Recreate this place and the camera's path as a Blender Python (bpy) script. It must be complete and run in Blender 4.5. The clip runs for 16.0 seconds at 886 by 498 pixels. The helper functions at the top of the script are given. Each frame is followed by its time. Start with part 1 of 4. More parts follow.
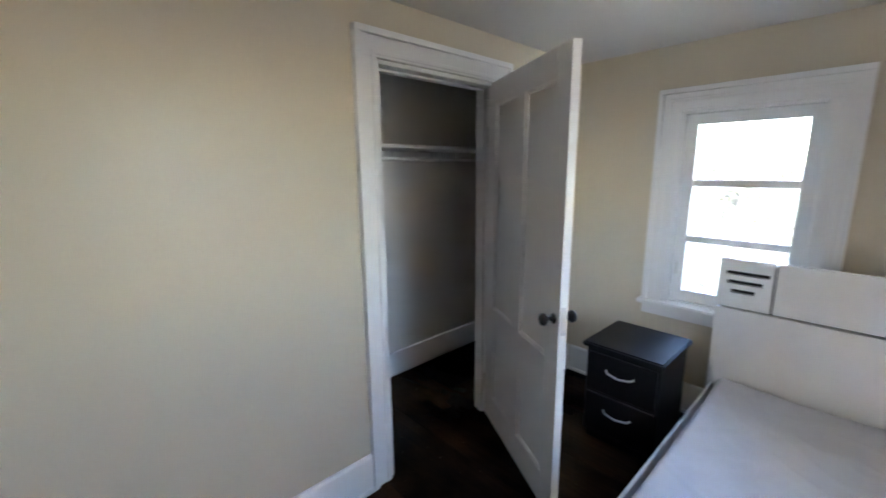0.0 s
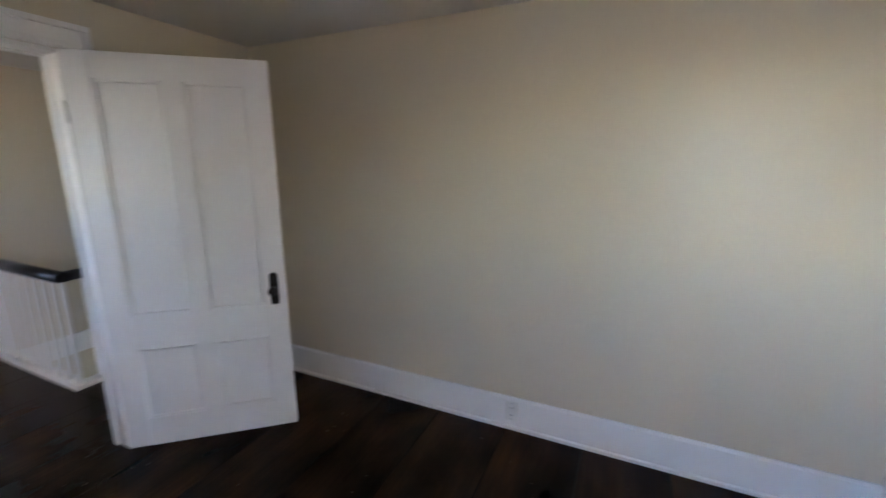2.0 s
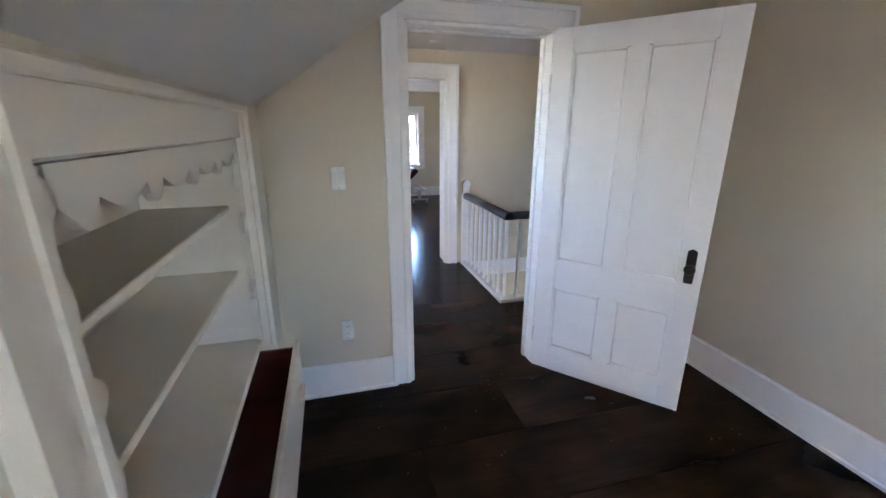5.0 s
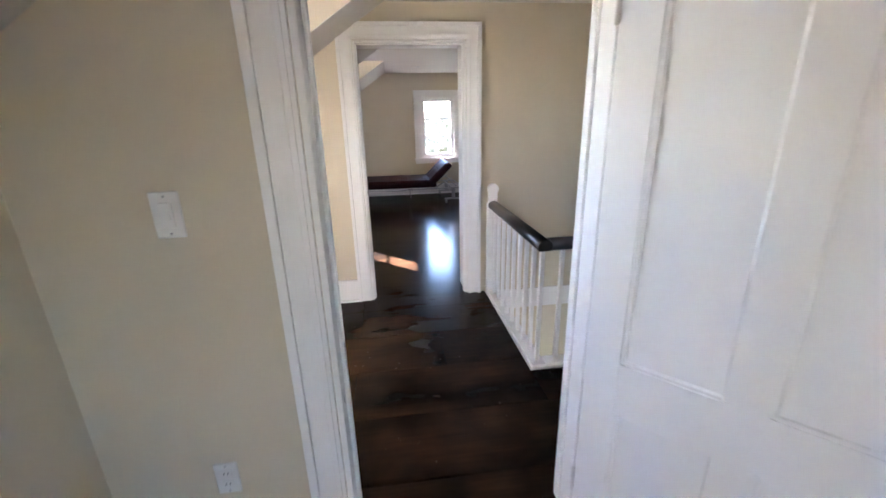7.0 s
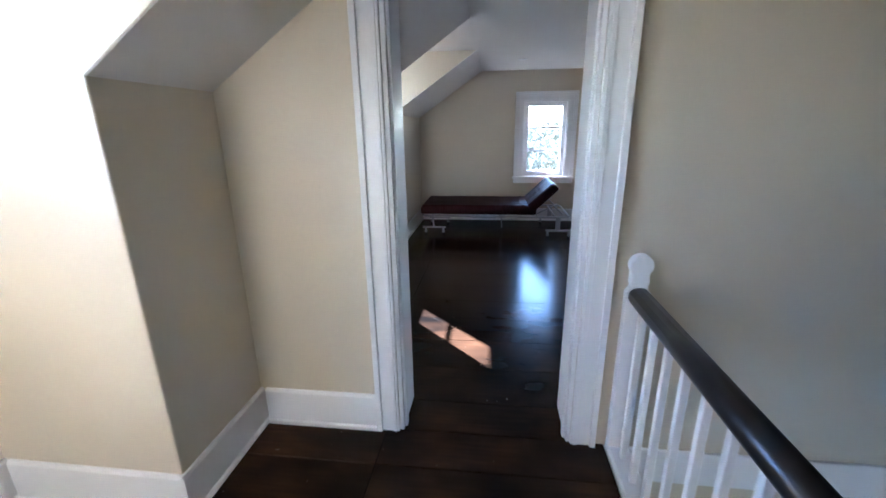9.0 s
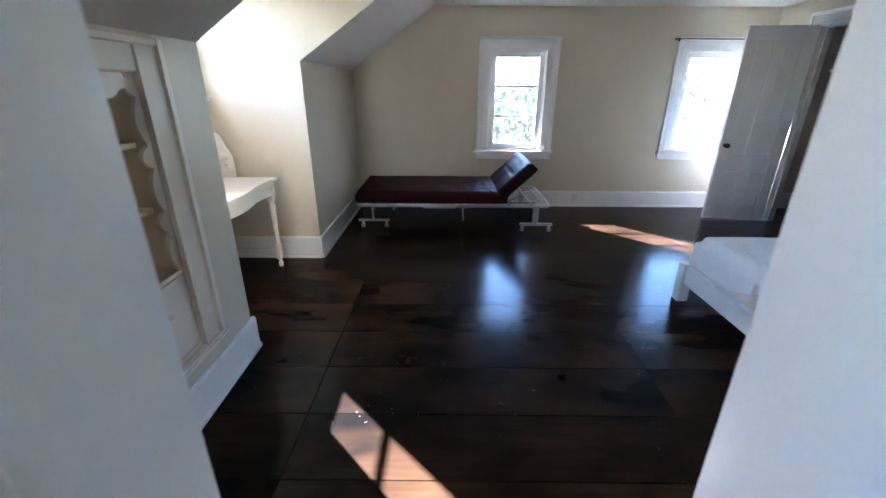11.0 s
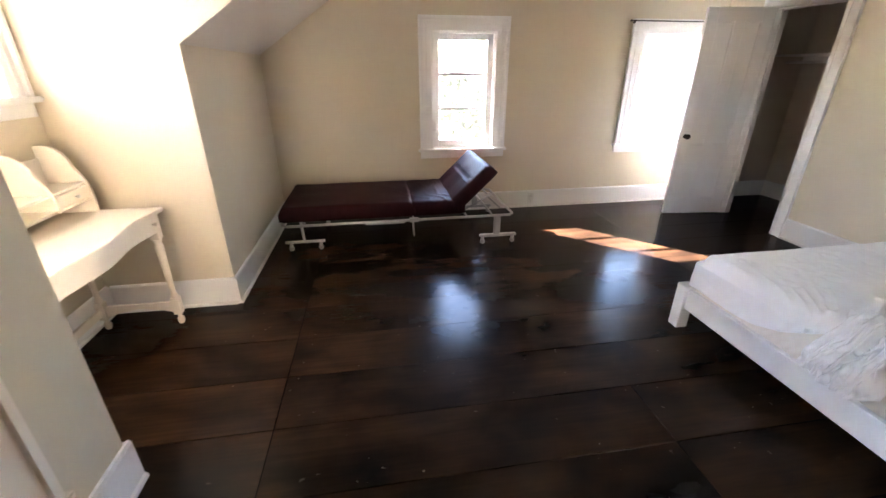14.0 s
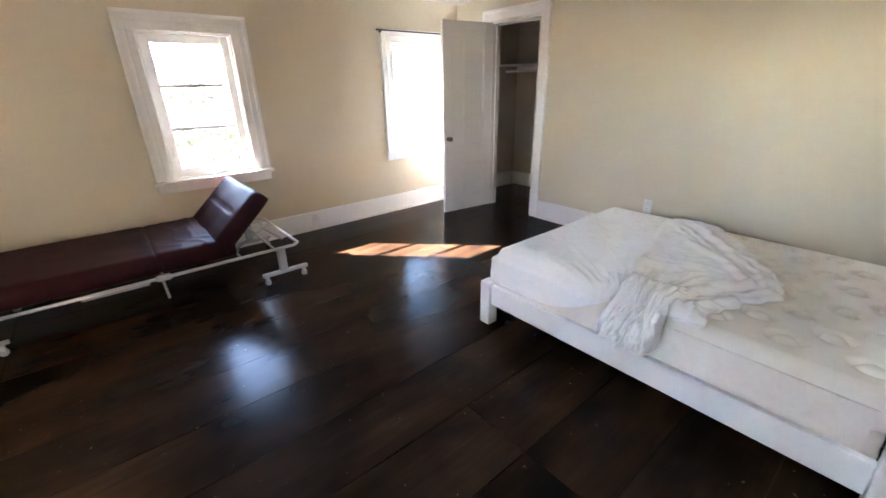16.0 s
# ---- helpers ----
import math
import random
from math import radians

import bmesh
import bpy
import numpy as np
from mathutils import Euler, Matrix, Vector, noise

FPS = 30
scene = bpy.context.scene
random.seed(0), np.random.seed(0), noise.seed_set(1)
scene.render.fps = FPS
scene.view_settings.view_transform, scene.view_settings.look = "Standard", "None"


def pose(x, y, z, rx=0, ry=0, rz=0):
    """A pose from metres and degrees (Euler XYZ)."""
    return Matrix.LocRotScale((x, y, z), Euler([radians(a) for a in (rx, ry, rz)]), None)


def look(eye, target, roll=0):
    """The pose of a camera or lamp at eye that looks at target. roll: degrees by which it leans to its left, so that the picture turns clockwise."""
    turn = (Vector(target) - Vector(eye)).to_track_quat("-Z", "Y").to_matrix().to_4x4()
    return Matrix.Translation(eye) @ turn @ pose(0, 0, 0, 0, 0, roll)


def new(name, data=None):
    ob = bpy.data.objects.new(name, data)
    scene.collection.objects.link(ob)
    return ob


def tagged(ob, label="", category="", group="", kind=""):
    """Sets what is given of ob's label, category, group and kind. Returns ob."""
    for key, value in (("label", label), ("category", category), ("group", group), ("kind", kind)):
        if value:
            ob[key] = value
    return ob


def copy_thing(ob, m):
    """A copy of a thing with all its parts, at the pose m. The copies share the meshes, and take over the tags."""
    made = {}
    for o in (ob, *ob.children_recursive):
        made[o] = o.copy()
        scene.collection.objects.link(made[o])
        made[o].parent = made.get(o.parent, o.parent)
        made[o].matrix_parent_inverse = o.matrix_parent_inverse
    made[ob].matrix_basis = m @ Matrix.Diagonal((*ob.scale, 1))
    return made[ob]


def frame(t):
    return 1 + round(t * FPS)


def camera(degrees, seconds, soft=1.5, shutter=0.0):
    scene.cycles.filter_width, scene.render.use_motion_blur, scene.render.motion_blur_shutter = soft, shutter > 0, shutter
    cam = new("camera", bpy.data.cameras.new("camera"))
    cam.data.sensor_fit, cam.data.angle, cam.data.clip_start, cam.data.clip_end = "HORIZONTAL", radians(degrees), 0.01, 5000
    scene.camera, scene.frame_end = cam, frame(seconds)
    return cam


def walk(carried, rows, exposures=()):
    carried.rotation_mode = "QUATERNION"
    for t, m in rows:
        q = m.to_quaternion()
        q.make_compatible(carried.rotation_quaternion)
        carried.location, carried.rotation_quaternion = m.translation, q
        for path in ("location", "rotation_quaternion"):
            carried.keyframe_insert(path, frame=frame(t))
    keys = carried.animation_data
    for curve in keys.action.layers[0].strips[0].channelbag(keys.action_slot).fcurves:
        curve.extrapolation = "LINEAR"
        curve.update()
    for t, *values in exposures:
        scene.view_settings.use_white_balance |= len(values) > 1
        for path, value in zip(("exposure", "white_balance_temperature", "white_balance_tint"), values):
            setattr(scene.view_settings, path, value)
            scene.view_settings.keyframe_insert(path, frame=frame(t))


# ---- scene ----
cam = camera(95.0, 16.0, soft=1.5, shutter=0.35)
PATH = [
    (0, (-0.509, -0.066, 1.554), (0.833, 1.364, 1.161), -0.5),
    (0.5, (-0.552, -0.247, 1.526), (0.259, 1.538, 1.132), -0.4),
    (1, (-0.545, -0.437, 1.563), (-0.284, 1.5, 1.139), -0.3),
    (1.5, (-0.661, -0.634, 1.5), (-0.83, 1.321, 1.117), 0.2),
    (2, (-0.636, -0.625, 1.51), (-1.453, 1.152, 1.092), -0.1),
    (2.5, (-0.684, -0.587, 1.517), (-2.086, 0.768, 1.074), -0.3),
    (3, (-0.81, -0.522, 1.514), (-2.53, 0.393, 1.062), -0.3),
    (3.5, (-0.819, -0.604, 1.512), (-2.632, 0.115, 1.069), 0.0),
    (4, (-0.759, -0.867, 1.525), (-2.598, -0.249, 1.038), 0.2),
    (6.5, (-1.478, -0.36, 1.466), (-3.337, 0.011, 0.826), -0.8),
    (7, (-1.892, -0.188, 1.478), (-3.778, 0.057, 0.856), -1.4),
    (7.5, (-2.312, -0.115, 1.474), (-4.219, -0.042, 0.875), -1.3),
    (8, (-2.72, -0.012, 1.461), (-4.632, -0.036, 0.877), -0.9),
    (8.5, (-3.08, 0.07, 1.475), (-4.99, -0.07, 0.9), -1.3),
    (9, (-3.462, 0.047, 1.445), (-5.365, -0.187, 0.874), -0.8),
    (9.2, (-3.614, 0.05, 1.439), (-5.517, -0.186, 0.869), -0.6),
    (11.3, (-5.052, 0.007, 1.421), (-6.902, 0.02, 0.66), 0.2),
    (11.5, (-5.133, 0.034, 1.453), (-6.979, 0.052, 0.683), -0.0),
    (12, (-5.307, 0.023, 1.436), (-7.155, 0.066, 0.674), -0.2),
    (12.5, (-5.388, 0.018, 1.456), (-7.211, 0.21, 0.656), -0.0),
    (13, (-5.46, -0.051, 1.446), (-7.28, 0.124, 0.637), -0.6),
    (13.5, (-5.544, -0.112, 1.457), (-7.362, 0.076, 0.645), -0.1),
    (14, (-5.633, -0.098, 1.468), (-7.44, 0.195, 0.662), -0.1),
    (14.5, (-5.796, -0.051, 1.463), (-7.588, 0.368, 0.679), -0.2),
    (15, (-5.893, -0.015, 1.454), (-7.621, 0.63, 0.681), -0.3),
    (15.5, (-5.972, 0.053, 1.405), (-7.544, 1.03, 0.648), -0.7),
    (16, (-5.982, 0.074, 1.401), (-7.413, 1.252, 0.649), -1.2),
]
EXPOSURES = [(0.0, 5.17, 6150, 20), (0.5, 5.09, 6150, 20), (1.5, 5.14, 6150, 22), (2.0, 5.19, 6000, 22), (3.0, 5.4, 5750, 25), (3.5, 5.5, 5500, 22), (4.0, 5.62, 5600, 22), (6.5, 6.04, 5900, 23), (7.0, 5.97, 6150, 24), (7.5, 5.92, 6100, 23), (8.0, 5.9, 5700, 23), (9.0, 5.62, 5200, 18), (11.5, 5.7, 5450, 16), (12.0, 5.85, 5550, 18), (13.5, 6.32, 7050, 25), (15.0, 6.37, 6950, 24), (16.0, 6.42, 6800, 22)]
walk(cam, [(t, look(eye, target, roll)) for t, eye, target, roll in PATH], EXPOSURES)

# ---- daylight: sun low in the south-west, clear sky ----
SUN_EL, SUN_AZ = radians(35.0), radians(226.0)
world = bpy.data.worlds.new("sky")
scene.world = world
world.use_nodes = True
wn = world.node_tree.nodes
sky = wn.new("ShaderNodeTexSky")
sky.sky_type = "NISHITA"
sky.sun_disc = False
sky.sun_elevation = SUN_EL
sky.sun_rotation = SUN_AZ
sky.dust_density = 0.3
sky.ozone_density = 1.5
wn["Background"].inputs["Strength"].default_value = 0.15
world.node_tree.links.new(sky.outputs["Color"], wn["Background"].inputs["Color"])
sun_data = bpy.data.lights.new("sun", "SUN")
sun_data.energy = 3.4
sun_data.angle = radians(0.53)
sun_data.color = (1.0, 0.99, 0.98)
sun = new("sun", sun_data)
sun_from = Vector((math.sin(SUN_AZ) * math.cos(SUN_EL), math.cos(SUN_AZ) * math.cos(SUN_EL), math.sin(SUN_EL)))
sun.matrix_world = look(sun_from * 40, (0, 0, 0))


# ---- materials ----
def material(name):
    m = bpy.data.materials.new(name)
    m.use_nodes = True
    return m, m.node_tree, m.node_tree.nodes["Principled BSDF"]


def node(tree, kind, **values):
    n = tree.nodes.new(kind)
    for k, v in values.items():
        n.inputs[k.replace("_", " ")].default_value = v
    return n


def ramp(tree, source, stops):
    r = tree.nodes.new("ShaderNodeValToRGB")
    e = r.color_ramp.elements
    e[0].position, e[0].color = stops[0][0], (*stops[0][1], 1)
    e[1].position, e[1].color = stops[-1][0], (*stops[-1][1], 1)
    for p, c in stops[1:-1]:
        x = e.new(p)
        x.color = (*c, 1)
    tree.links.new(source, r.inputs["Fac"])
    return r.outputs["Color"]


def coords(tree, scale=(1, 1, 1), shuffle=False):
    c = tree.nodes.new("ShaderNodeTexCoord")
    mp = tree.nodes.new("ShaderNodeMapping")
    mp.inputs["Scale"].default_value = scale
    tree.links.new(c.outputs["Object"], mp.inputs["Vector"])
    if shuffle:
        info = tree.nodes.new("ShaderNodeObjectInfo")
        mul = node(tree, "ShaderNodeMath")
        mul.operation = "MULTIPLY"
        mul.inputs[1].default_value = 37.0
        tree.links.new(info.outputs["Random"], mul.inputs[0])
        comb = tree.nodes.new("ShaderNodeCombineXYZ")
        for i in range(3):
            tree.links.new(mul.outputs[0], comb.inputs[i])
        tree.links.new(comb.outputs[0], mp.inputs["Location"])
    return mp.outputs["Vector"]


def noise_tex(tree, vec, scale, detail=4.0, rough=0.55):
    n = node(tree, "ShaderNodeTexNoise", Scale=scale, Detail=detail, Roughness=rough)
    tree.links.new(vec, n.inputs["Vector"])
    return n.outputs["Fac"]


def bump(tree, bsdf, height, strength, distance):
    b = node(tree, "ShaderNodeBump", Strength=strength, Distance=distance)
    tree.links.new(height, b.inputs["Height"])
    tree.links.new(b.outputs["Normal"], bsdf.inputs["Normal"])


def paint(name, colour, rough=0.5, wear=0.06, relief=0.15, grain=90.0, big=1.3):
    """Painted surface: slow drift of tone, roller or brush relief."""
    m, t, b = material(name)
    v = coords(t)
    lo = tuple(c * (1 - wear) for c in colour)
    hi = tuple(min(1.0, c * (1 + wear * 0.6)) for c in colour)
    col = ramp(t, noise_tex(t, v, big, 5.0), [(0.3, lo), (0.7, hi)])
    t.links.new(col, b.inputs["Base Color"])
    rr = node(t, "ShaderNodeMapRange", To_Min=rough - 0.06, To_Max=rough + 0.08)
    t.links.new(noise_tex(t, v, 4.0), rr.inputs["Value"])
    t.links.new(rr.outputs[0], b.inputs["Roughness"])
    bump(t, b, noise_tex(t, v, grain, 3.0), relief, 0.002)
    return m


def plain(name, colour, rough=0.5, metal=0.0, relief=0.0, grain=60.0, wear=0.1):
    m, t, b = material(name)
    v = coords(t)
    lo = tuple(c * (1 - wear) for c in colour)
    hi = tuple(min(1.0, c * (1 + wear)) for c in colour)
    t.links.new(ramp(t, noise_tex(t, v, 6.0), [(0.3, lo), (0.7, hi)]), b.inputs["Base Color"])
    b.inputs["Roughness"].default_value = rough
    b.inputs["Metallic"].default_value = metal
    if relief:
        bump(t, b, noise_tex(t, v, grain, 4.0), relief, 0.003)
    return m


def floor_wood():
    """Wide old boards stained almost black under worn varnish; brown shows where feet have rubbed."""
    m, t, b = material("dark_stained_boards")
    v = coords(t, (7.0, 0.7, 7.0), shuffle=True)
    v2 = coords(t, (1, 1, 1), shuffle=True)
    grain = noise_tex(t, v, 2.0, 3.0, 0.5)
    fine = noise_tex(t, coords(t, (60.0, 3.0, 60.0), shuffle=True), 1.0, 2.0, 0.5)
    dark = ramp(t, grain, [(0.2, (0.0024, 0.0020, 0.0018)), (0.8, (0.0056, 0.0044, 0.0037))])
    worn = ramp(t, fine, [(0.2, (0.040, 0.0195, 0.0100)), (0.8, (0.070, 0.0345, 0.0170))])
    cloudy = node(t, "ShaderNodeTexNoise", Scale=2.2, Detail=3.0, Roughness=0.5, Distortion=0.25)
    t.links.new(coords(t, (1.6, 0.9, 1.0), shuffle=True), cloudy.inputs["Vector"])
    patch = ramp(t, cloudy.outputs["Fac"], [(0.28, (0, 0, 0)), (0.92, (1, 1, 1))])
    mix = t.nodes.new("ShaderNodeMix")
    mix.data_type = "RGBA"
    t.links.new(patch, mix.inputs["Factor"])
    t.links.new(dark, mix.inputs["A"])
    t.links.new(worn, mix.inputs["B"])
    bent = node(t, "ShaderNodeTexNoise", Scale=14.0, Detail=2.0)
    t.links.new(v2, bent.inputs["Vector"])
    shift = node(t, "ShaderNodeVectorMath")
    shift.operation = "MULTIPLY_ADD"
    shift.inputs[1].default_value = (0.09, 0.09, 0.09)
    t.links.new(bent.outputs["Color"], shift.inputs[0])
    t.links.new(v2, shift.inputs[2])
    spots = node(t, "ShaderNodeTexVoronoi", Scale=16.0, Randomness=1.0)
    t.links.new(shift.outputs[0], spots.inputs["Vector"])
    fleck = ramp(t, spots.outputs["Distance"], [(0.0, (0.9, 0.9, 0.9)), (0.05, (0.6, 0.6, 0.6)), (0.10, (0, 0, 0))])
    thin = ramp(t, noise_tex(t, v2, 3.3, 2.0), [(0.50, (0, 0, 0)), (0.64, (1, 1, 1))])
    both = t.nodes.new("ShaderNodeMix")
    both.data_type = "RGBA"
    both.blend_type = "MULTIPLY"
    both.inputs["Factor"].default_value = 1.0
    t.links.new(fleck, both.inputs["A"])
    t.links.new(thin, both.inputs["B"])
    mix2 = t.nodes.new("ShaderNodeMix")
    mix2.data_type = "RGBA"
    t.links.new(both.outputs["Result"], mix2.inputs["Factor"])
    t.links.new(mix.outputs["Result"], mix2.inputs["A"])
    mix2.inputs["B"].default_value = (0.20, 0.17, 0.15, 1)
    t.links.new(mix2.outputs["Result"], b.inputs["Base Color"])
    rr = node(t, "ShaderNodeMapRange", To_Min=0.13, To_Max=0.25)
    t.links.new(noise_tex(t, v2, 2.5, 4.0), rr.inputs["Value"])
    t.links.new(rr.outputs[0], b.inputs["Roughness"])
    b.inputs["Specular IOR Level"].default_value = 0.08
    bump(t, b, fine, 0.03, 0.002)
    return m


def fabric(name, colour, relief=0.25, rough=0.85, wear=0.05):
    m, t, b = material(name)
    v = coords(t)
    lo = tuple(c * (1 - wear) for c in colour)
    t.links.new(ramp(t, noise_tex(t, v, 5.0, 6.0), [(0.35, lo), (0.7, colour)]), b.inputs["Base Color"])
    b.inputs["Roughness"].default_value = rough
    b.inputs["Sheen Weight"].default_value = 0.2
    bump(t, b, noise_tex(t, v, 240.0, 2.0), relief, 0.0015)
    return m


def glass_pane():
    m = bpy.data.materials.new("window_glass")
    m.use_nodes = True
    t = m.node_tree
    t.nodes.remove(t.nodes["Principled BSDF"])
    out = t.nodes["Material Output"]
    clear = t.nodes.new("ShaderNodeBsdfTransparent")
    clear.inputs["Color"].default_value = (0.96, 0.98, 0.97, 1)
    gloss = node(t, "ShaderNodeBsdfGlossy", Roughness=0.02)
    fres = node(t, "ShaderNodeFresnel", IOR=1.45)
    mix = t.nodes.new("ShaderNodeMixShader")
    t.links.new(fres.outputs[0], mix.inputs[0])
    t.links.new(clear.outputs[0], mix.inputs[1])
    t.links.new(gloss.outputs[0], mix.inputs[2])
    t.links.new(mix.outputs[0], out.inputs["Surface"])
    return m


WALL = paint("cream_wall_paint", (0.667, 0.590, 0.452), 0.37, 0.03, 0.04, 140.0)
CLOSET_WALL = paint("closet_wall_paint", (0.80, 0.77, 0.74), 0.6, 0.04, 0.12, 140.0)
CLOSET_TAN = paint("closet_tan_paint", (0.64, 0.57, 0.48), 0.6, 0.04, 0.12, 140.0)
CEILING = paint("ceiling_paint", (0.70, 0.665, 0.61), 0.75, 0.03, 0.15, 120.0)
TRIM = paint("white_gloss_trim_paint", (0.87, 0.86, 0.845), 0.34, 0.03, 0.015, 40.0)
DOOR = paint("white_door_paint", (0.86, 0.85, 0.835), 0.4, 0.03, 0.015, 40.0)
CREAM = paint("cream_furniture_paint", (0.84, 0.77, 0.66), 0.35, 0.04, 0.05, 40.0)
# Cream pushed towards orange, carrying the warm light inside the large bedroom's shelves.
SHELF_WARM_LIT = paint("cream_shelf_warm_light", (0.83, 0.66, 0.44), 0.5, 0.04, 0.08, 60.0)
UNIT = paint("warm_white_unit_paint", (0.85, 0.76, 0.64), 0.32, 0.03, 0.06, 40.0)
FLOOR = floor_wood()
GAP = plain("floor_gap", (0.006, 0.005, 0.004), 0.9)
BLACK_RAIL = plain("black_handrail_paint", (0.012, 0.011, 0.011), 0.32, 0.0, 0.05)
TREAD = plain("black_stair_tread", (0.012, 0.010, 0.009), 0.4, 0.0, 0.1)
DARK_METAL = plain("dark_bronze_hardware", (0.03, 0.025, 0.022), 0.4, 0.7)
STEEL = plain("brushed_steel", (0.62, 0.62, 0.62), 0.3, 1.0)
TUBE = plain("grey_painted_steel_tube", (0.52, 0.53, 0.54), 0.30, 0.8)
PLASTIC = plain("white_plastic", (0.78, 0.77, 0.74), 0.35)
GREY_PLASTIC = plain("grey_plastic", (0.35, 0.35, 0.36), 0.5)
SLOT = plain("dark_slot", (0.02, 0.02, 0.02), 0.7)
LEATHER = plain("burgundy_leatherette", (0.028, 0.0048, 0.0062), 0.58, 0.0, 0.3, 160.0, 0.15)
LEATHER.node_tree.nodes["Principled BSDF"].inputs["Specular IOR Level"].default_value = 0.11
ESPRESSO = plain("espresso_veneer", (0.006, 0.0045, 0.0045), 0.45, 0.0, 0.05, 50.0)
ESPRESSO.node_tree.nodes["Principled BSDF"].inputs["Specular IOR Level"].default_value = 0.2
DRAWER_IN = plain("red_brown_drawer_inside", (0.12, 0.02, 0.012), 0.5, 0.0, 0.1)
WHITE_BED = plain("white_lacquer", (0.87, 0.86, 0.84), 0.3, 0.0, 0.02, 30.0, 0.02)
SHEET = fabric("white_cotton_sheet", (0.93, 0.92, 0.905))
TICKING = fabric("ivory_mattress_ticking", (0.85, 0.79, 0.70))
PLASTIC_COVER = plain("white_mattress_cover", (0.62, 0.62, 0.64), 0.5, 0.0, 0.3, 7.0, 0.05)
LAMP = plain("lamp_diffuser", (0.7, 0.7, 0.7), 0.5)
GLASS = glass_pane()
GRASS = plain("dry_grass", (0.12, 0.11, 0.075), 0.9, 0.0, 0.4, 3.0, 0.35)
BARK = plain("bark", (0.12, 0.09, 0.07), 0.9, 0.0, 0.6, 9.0, 0.3)
LEAF = plain("leaf", (0.062, 0.060, 0.030), 0.6, 0.0, 0.0, 3.0, 0.4)
LOWER = paint("lower_hall_paint", (0.66, 0.62, 0.52), 0.6, 0.04)


# ---- mesh helpers ----
def box(bm, x0, x1, y0, y1, z0, z1, bevel=0.0, segments=1):
    vs = [bm.verts.new(p) for p in ((x0, y0, z0), (x1, y0, z0), (x1, y1, z0), (x0, y1, z0), (x0, y0, z1), (x1, y0, z1), (x1, y1, z1), (x0, y1, z1))]
    fs = [bm.faces.new([vs[i] for i in f]) for f in ((3, 2, 1, 0), (4, 5, 6, 7), (0, 1, 5, 4), (1, 2, 6, 5), (2, 3, 7, 6), (3, 0, 4, 7))]
    if bevel:
        es = list({e for f in fs for e in f.edges})
        bmesh.ops.bevel(bm, geom=es, offset=bevel, segments=segments, affect="EDGES", clamp_overlap=True)
    return bm


def a_box(*args, **kw):
    return box(bmesh.new(), *args, **kw)


def prism(bm, outline, axis, a, b, bevel=0.0):
    """An outline of (u, v) points drawn out along an axis from a to b. Axis x: u=y, v=z; axis y: u=x, v=z; axis z: u=x, v=y."""
    def at(u, v, w):
        return {"x": (w, u, v), "y": (u, w, v), "z": (u, v, w)}[axis]
    lo = [bm.verts.new(at(u, v, a)) for u, v in outline]
    hi = [bm.verts.new(at(u, v, b)) for u, v in outline]
    n = len(outline)
    fs = [bm.faces.new(lo), bm.faces.new(hi[::-1])]
    for i in range(n):
        fs.append(bm.faces.new((lo[i], hi[i], hi[(i + 1) % n], lo[(i + 1) % n])))
    bmesh.ops.recalc_face_normals(bm, faces=fs)
    if bevel:
        es = [e for f in fs[:2] for e in f.edges]
        bmesh.ops.bevel(bm, geom=list(set(es)), offset=bevel, segments=2, affect="EDGES", clamp_overlap=True)
    return bm


def lathe(bm, profile, cx, cy, cz, axis="z", n=16):
    """Turned body: profile of (radius, height) points round an axis through (cx, cy, cz)."""
    rings = []
    for r, h in profile:
        ring = []
        for i in range(n):
            a = 2 * math.pi * i / n
            p, q = r * math.cos(a), r * math.sin(a)
            o = {"z": (p, q, h), "y": (p, h, q), "x": (h, p, q)}[axis]
            ring.append(bm.verts.new((cx + o[0], cy + o[1], cz + o[2])))
        rings.append(ring)
    fs = []
    for a, b in zip(rings, rings[1:]):
        for i in range(n):
            fs.append(bm.faces.new((a[i], a[(i + 1) % n], b[(i + 1) % n], b[i])))
    fs.append(bm.faces.new(rings[0]))
    fs.append(bm.faces.new(rings[-1]))
    bmesh.ops.recalc_face_normals(bm, faces=fs)
    for f in fs[:-2]:
        f.smooth = True
    return bm


def tube(bm, points, r, n=8, closed=False):
    """A round tube along a line of points."""
    pts = [Vector(p) for p in points]
    rings = []
    m = len(pts)
    for i, p in enumerate(pts):
        a = pts[i - 1] if (closed or i) else p
        b = pts[(i + 1) % m] if (closed or i < m - 1) else p
        d = (b - a).normalized()
        side = d.cross(Vector((0, 0, 1)))
        if side.length < 0.1:
            side = d.cross(Vector((0, 1, 0)))
        side.normalize()
        up = side.cross(d)
        rings.append([bm.verts.new(p + r * (side * math.cos(2 * math.pi * k / n) + up * math.sin(2 * math.pi * k / n))) for k in range(n)])
    fs = []
    for i in range(m if closed else m - 1):
        a, b = rings[i], rings[(i + 1) % m]
        for k in range(n):
            fs.append(bm.faces.new((a[k], a[(k + 1) % n], b[(k + 1) % n], b[k])))
    for f in fs:
        f.smooth = True
    if not closed:
        fs.append(bm.faces.new(rings[0]))
        fs.append(bm.faces.new(rings[-1]))
    bmesh.ops.recalc_face_normals(bm, faces=fs)
    return bm


def mesh_of(name, bm, mat, smooth=False):
    me = bpy.data.meshes.new(name)
    if smooth:
        for f in bm.faces:
            f.smooth = True
    bm.to_mesh(me)
    bm.free()
    me.materials.append(mat)
    return me


def part(name, bm, mat, parent=None, label="", smooth=False):
    ob = new(name, mesh_of(name, bm, mat, smooth))
    if parent is not None:
        ob.parent = parent
    if label:
        tagged(ob, label)
    return ob


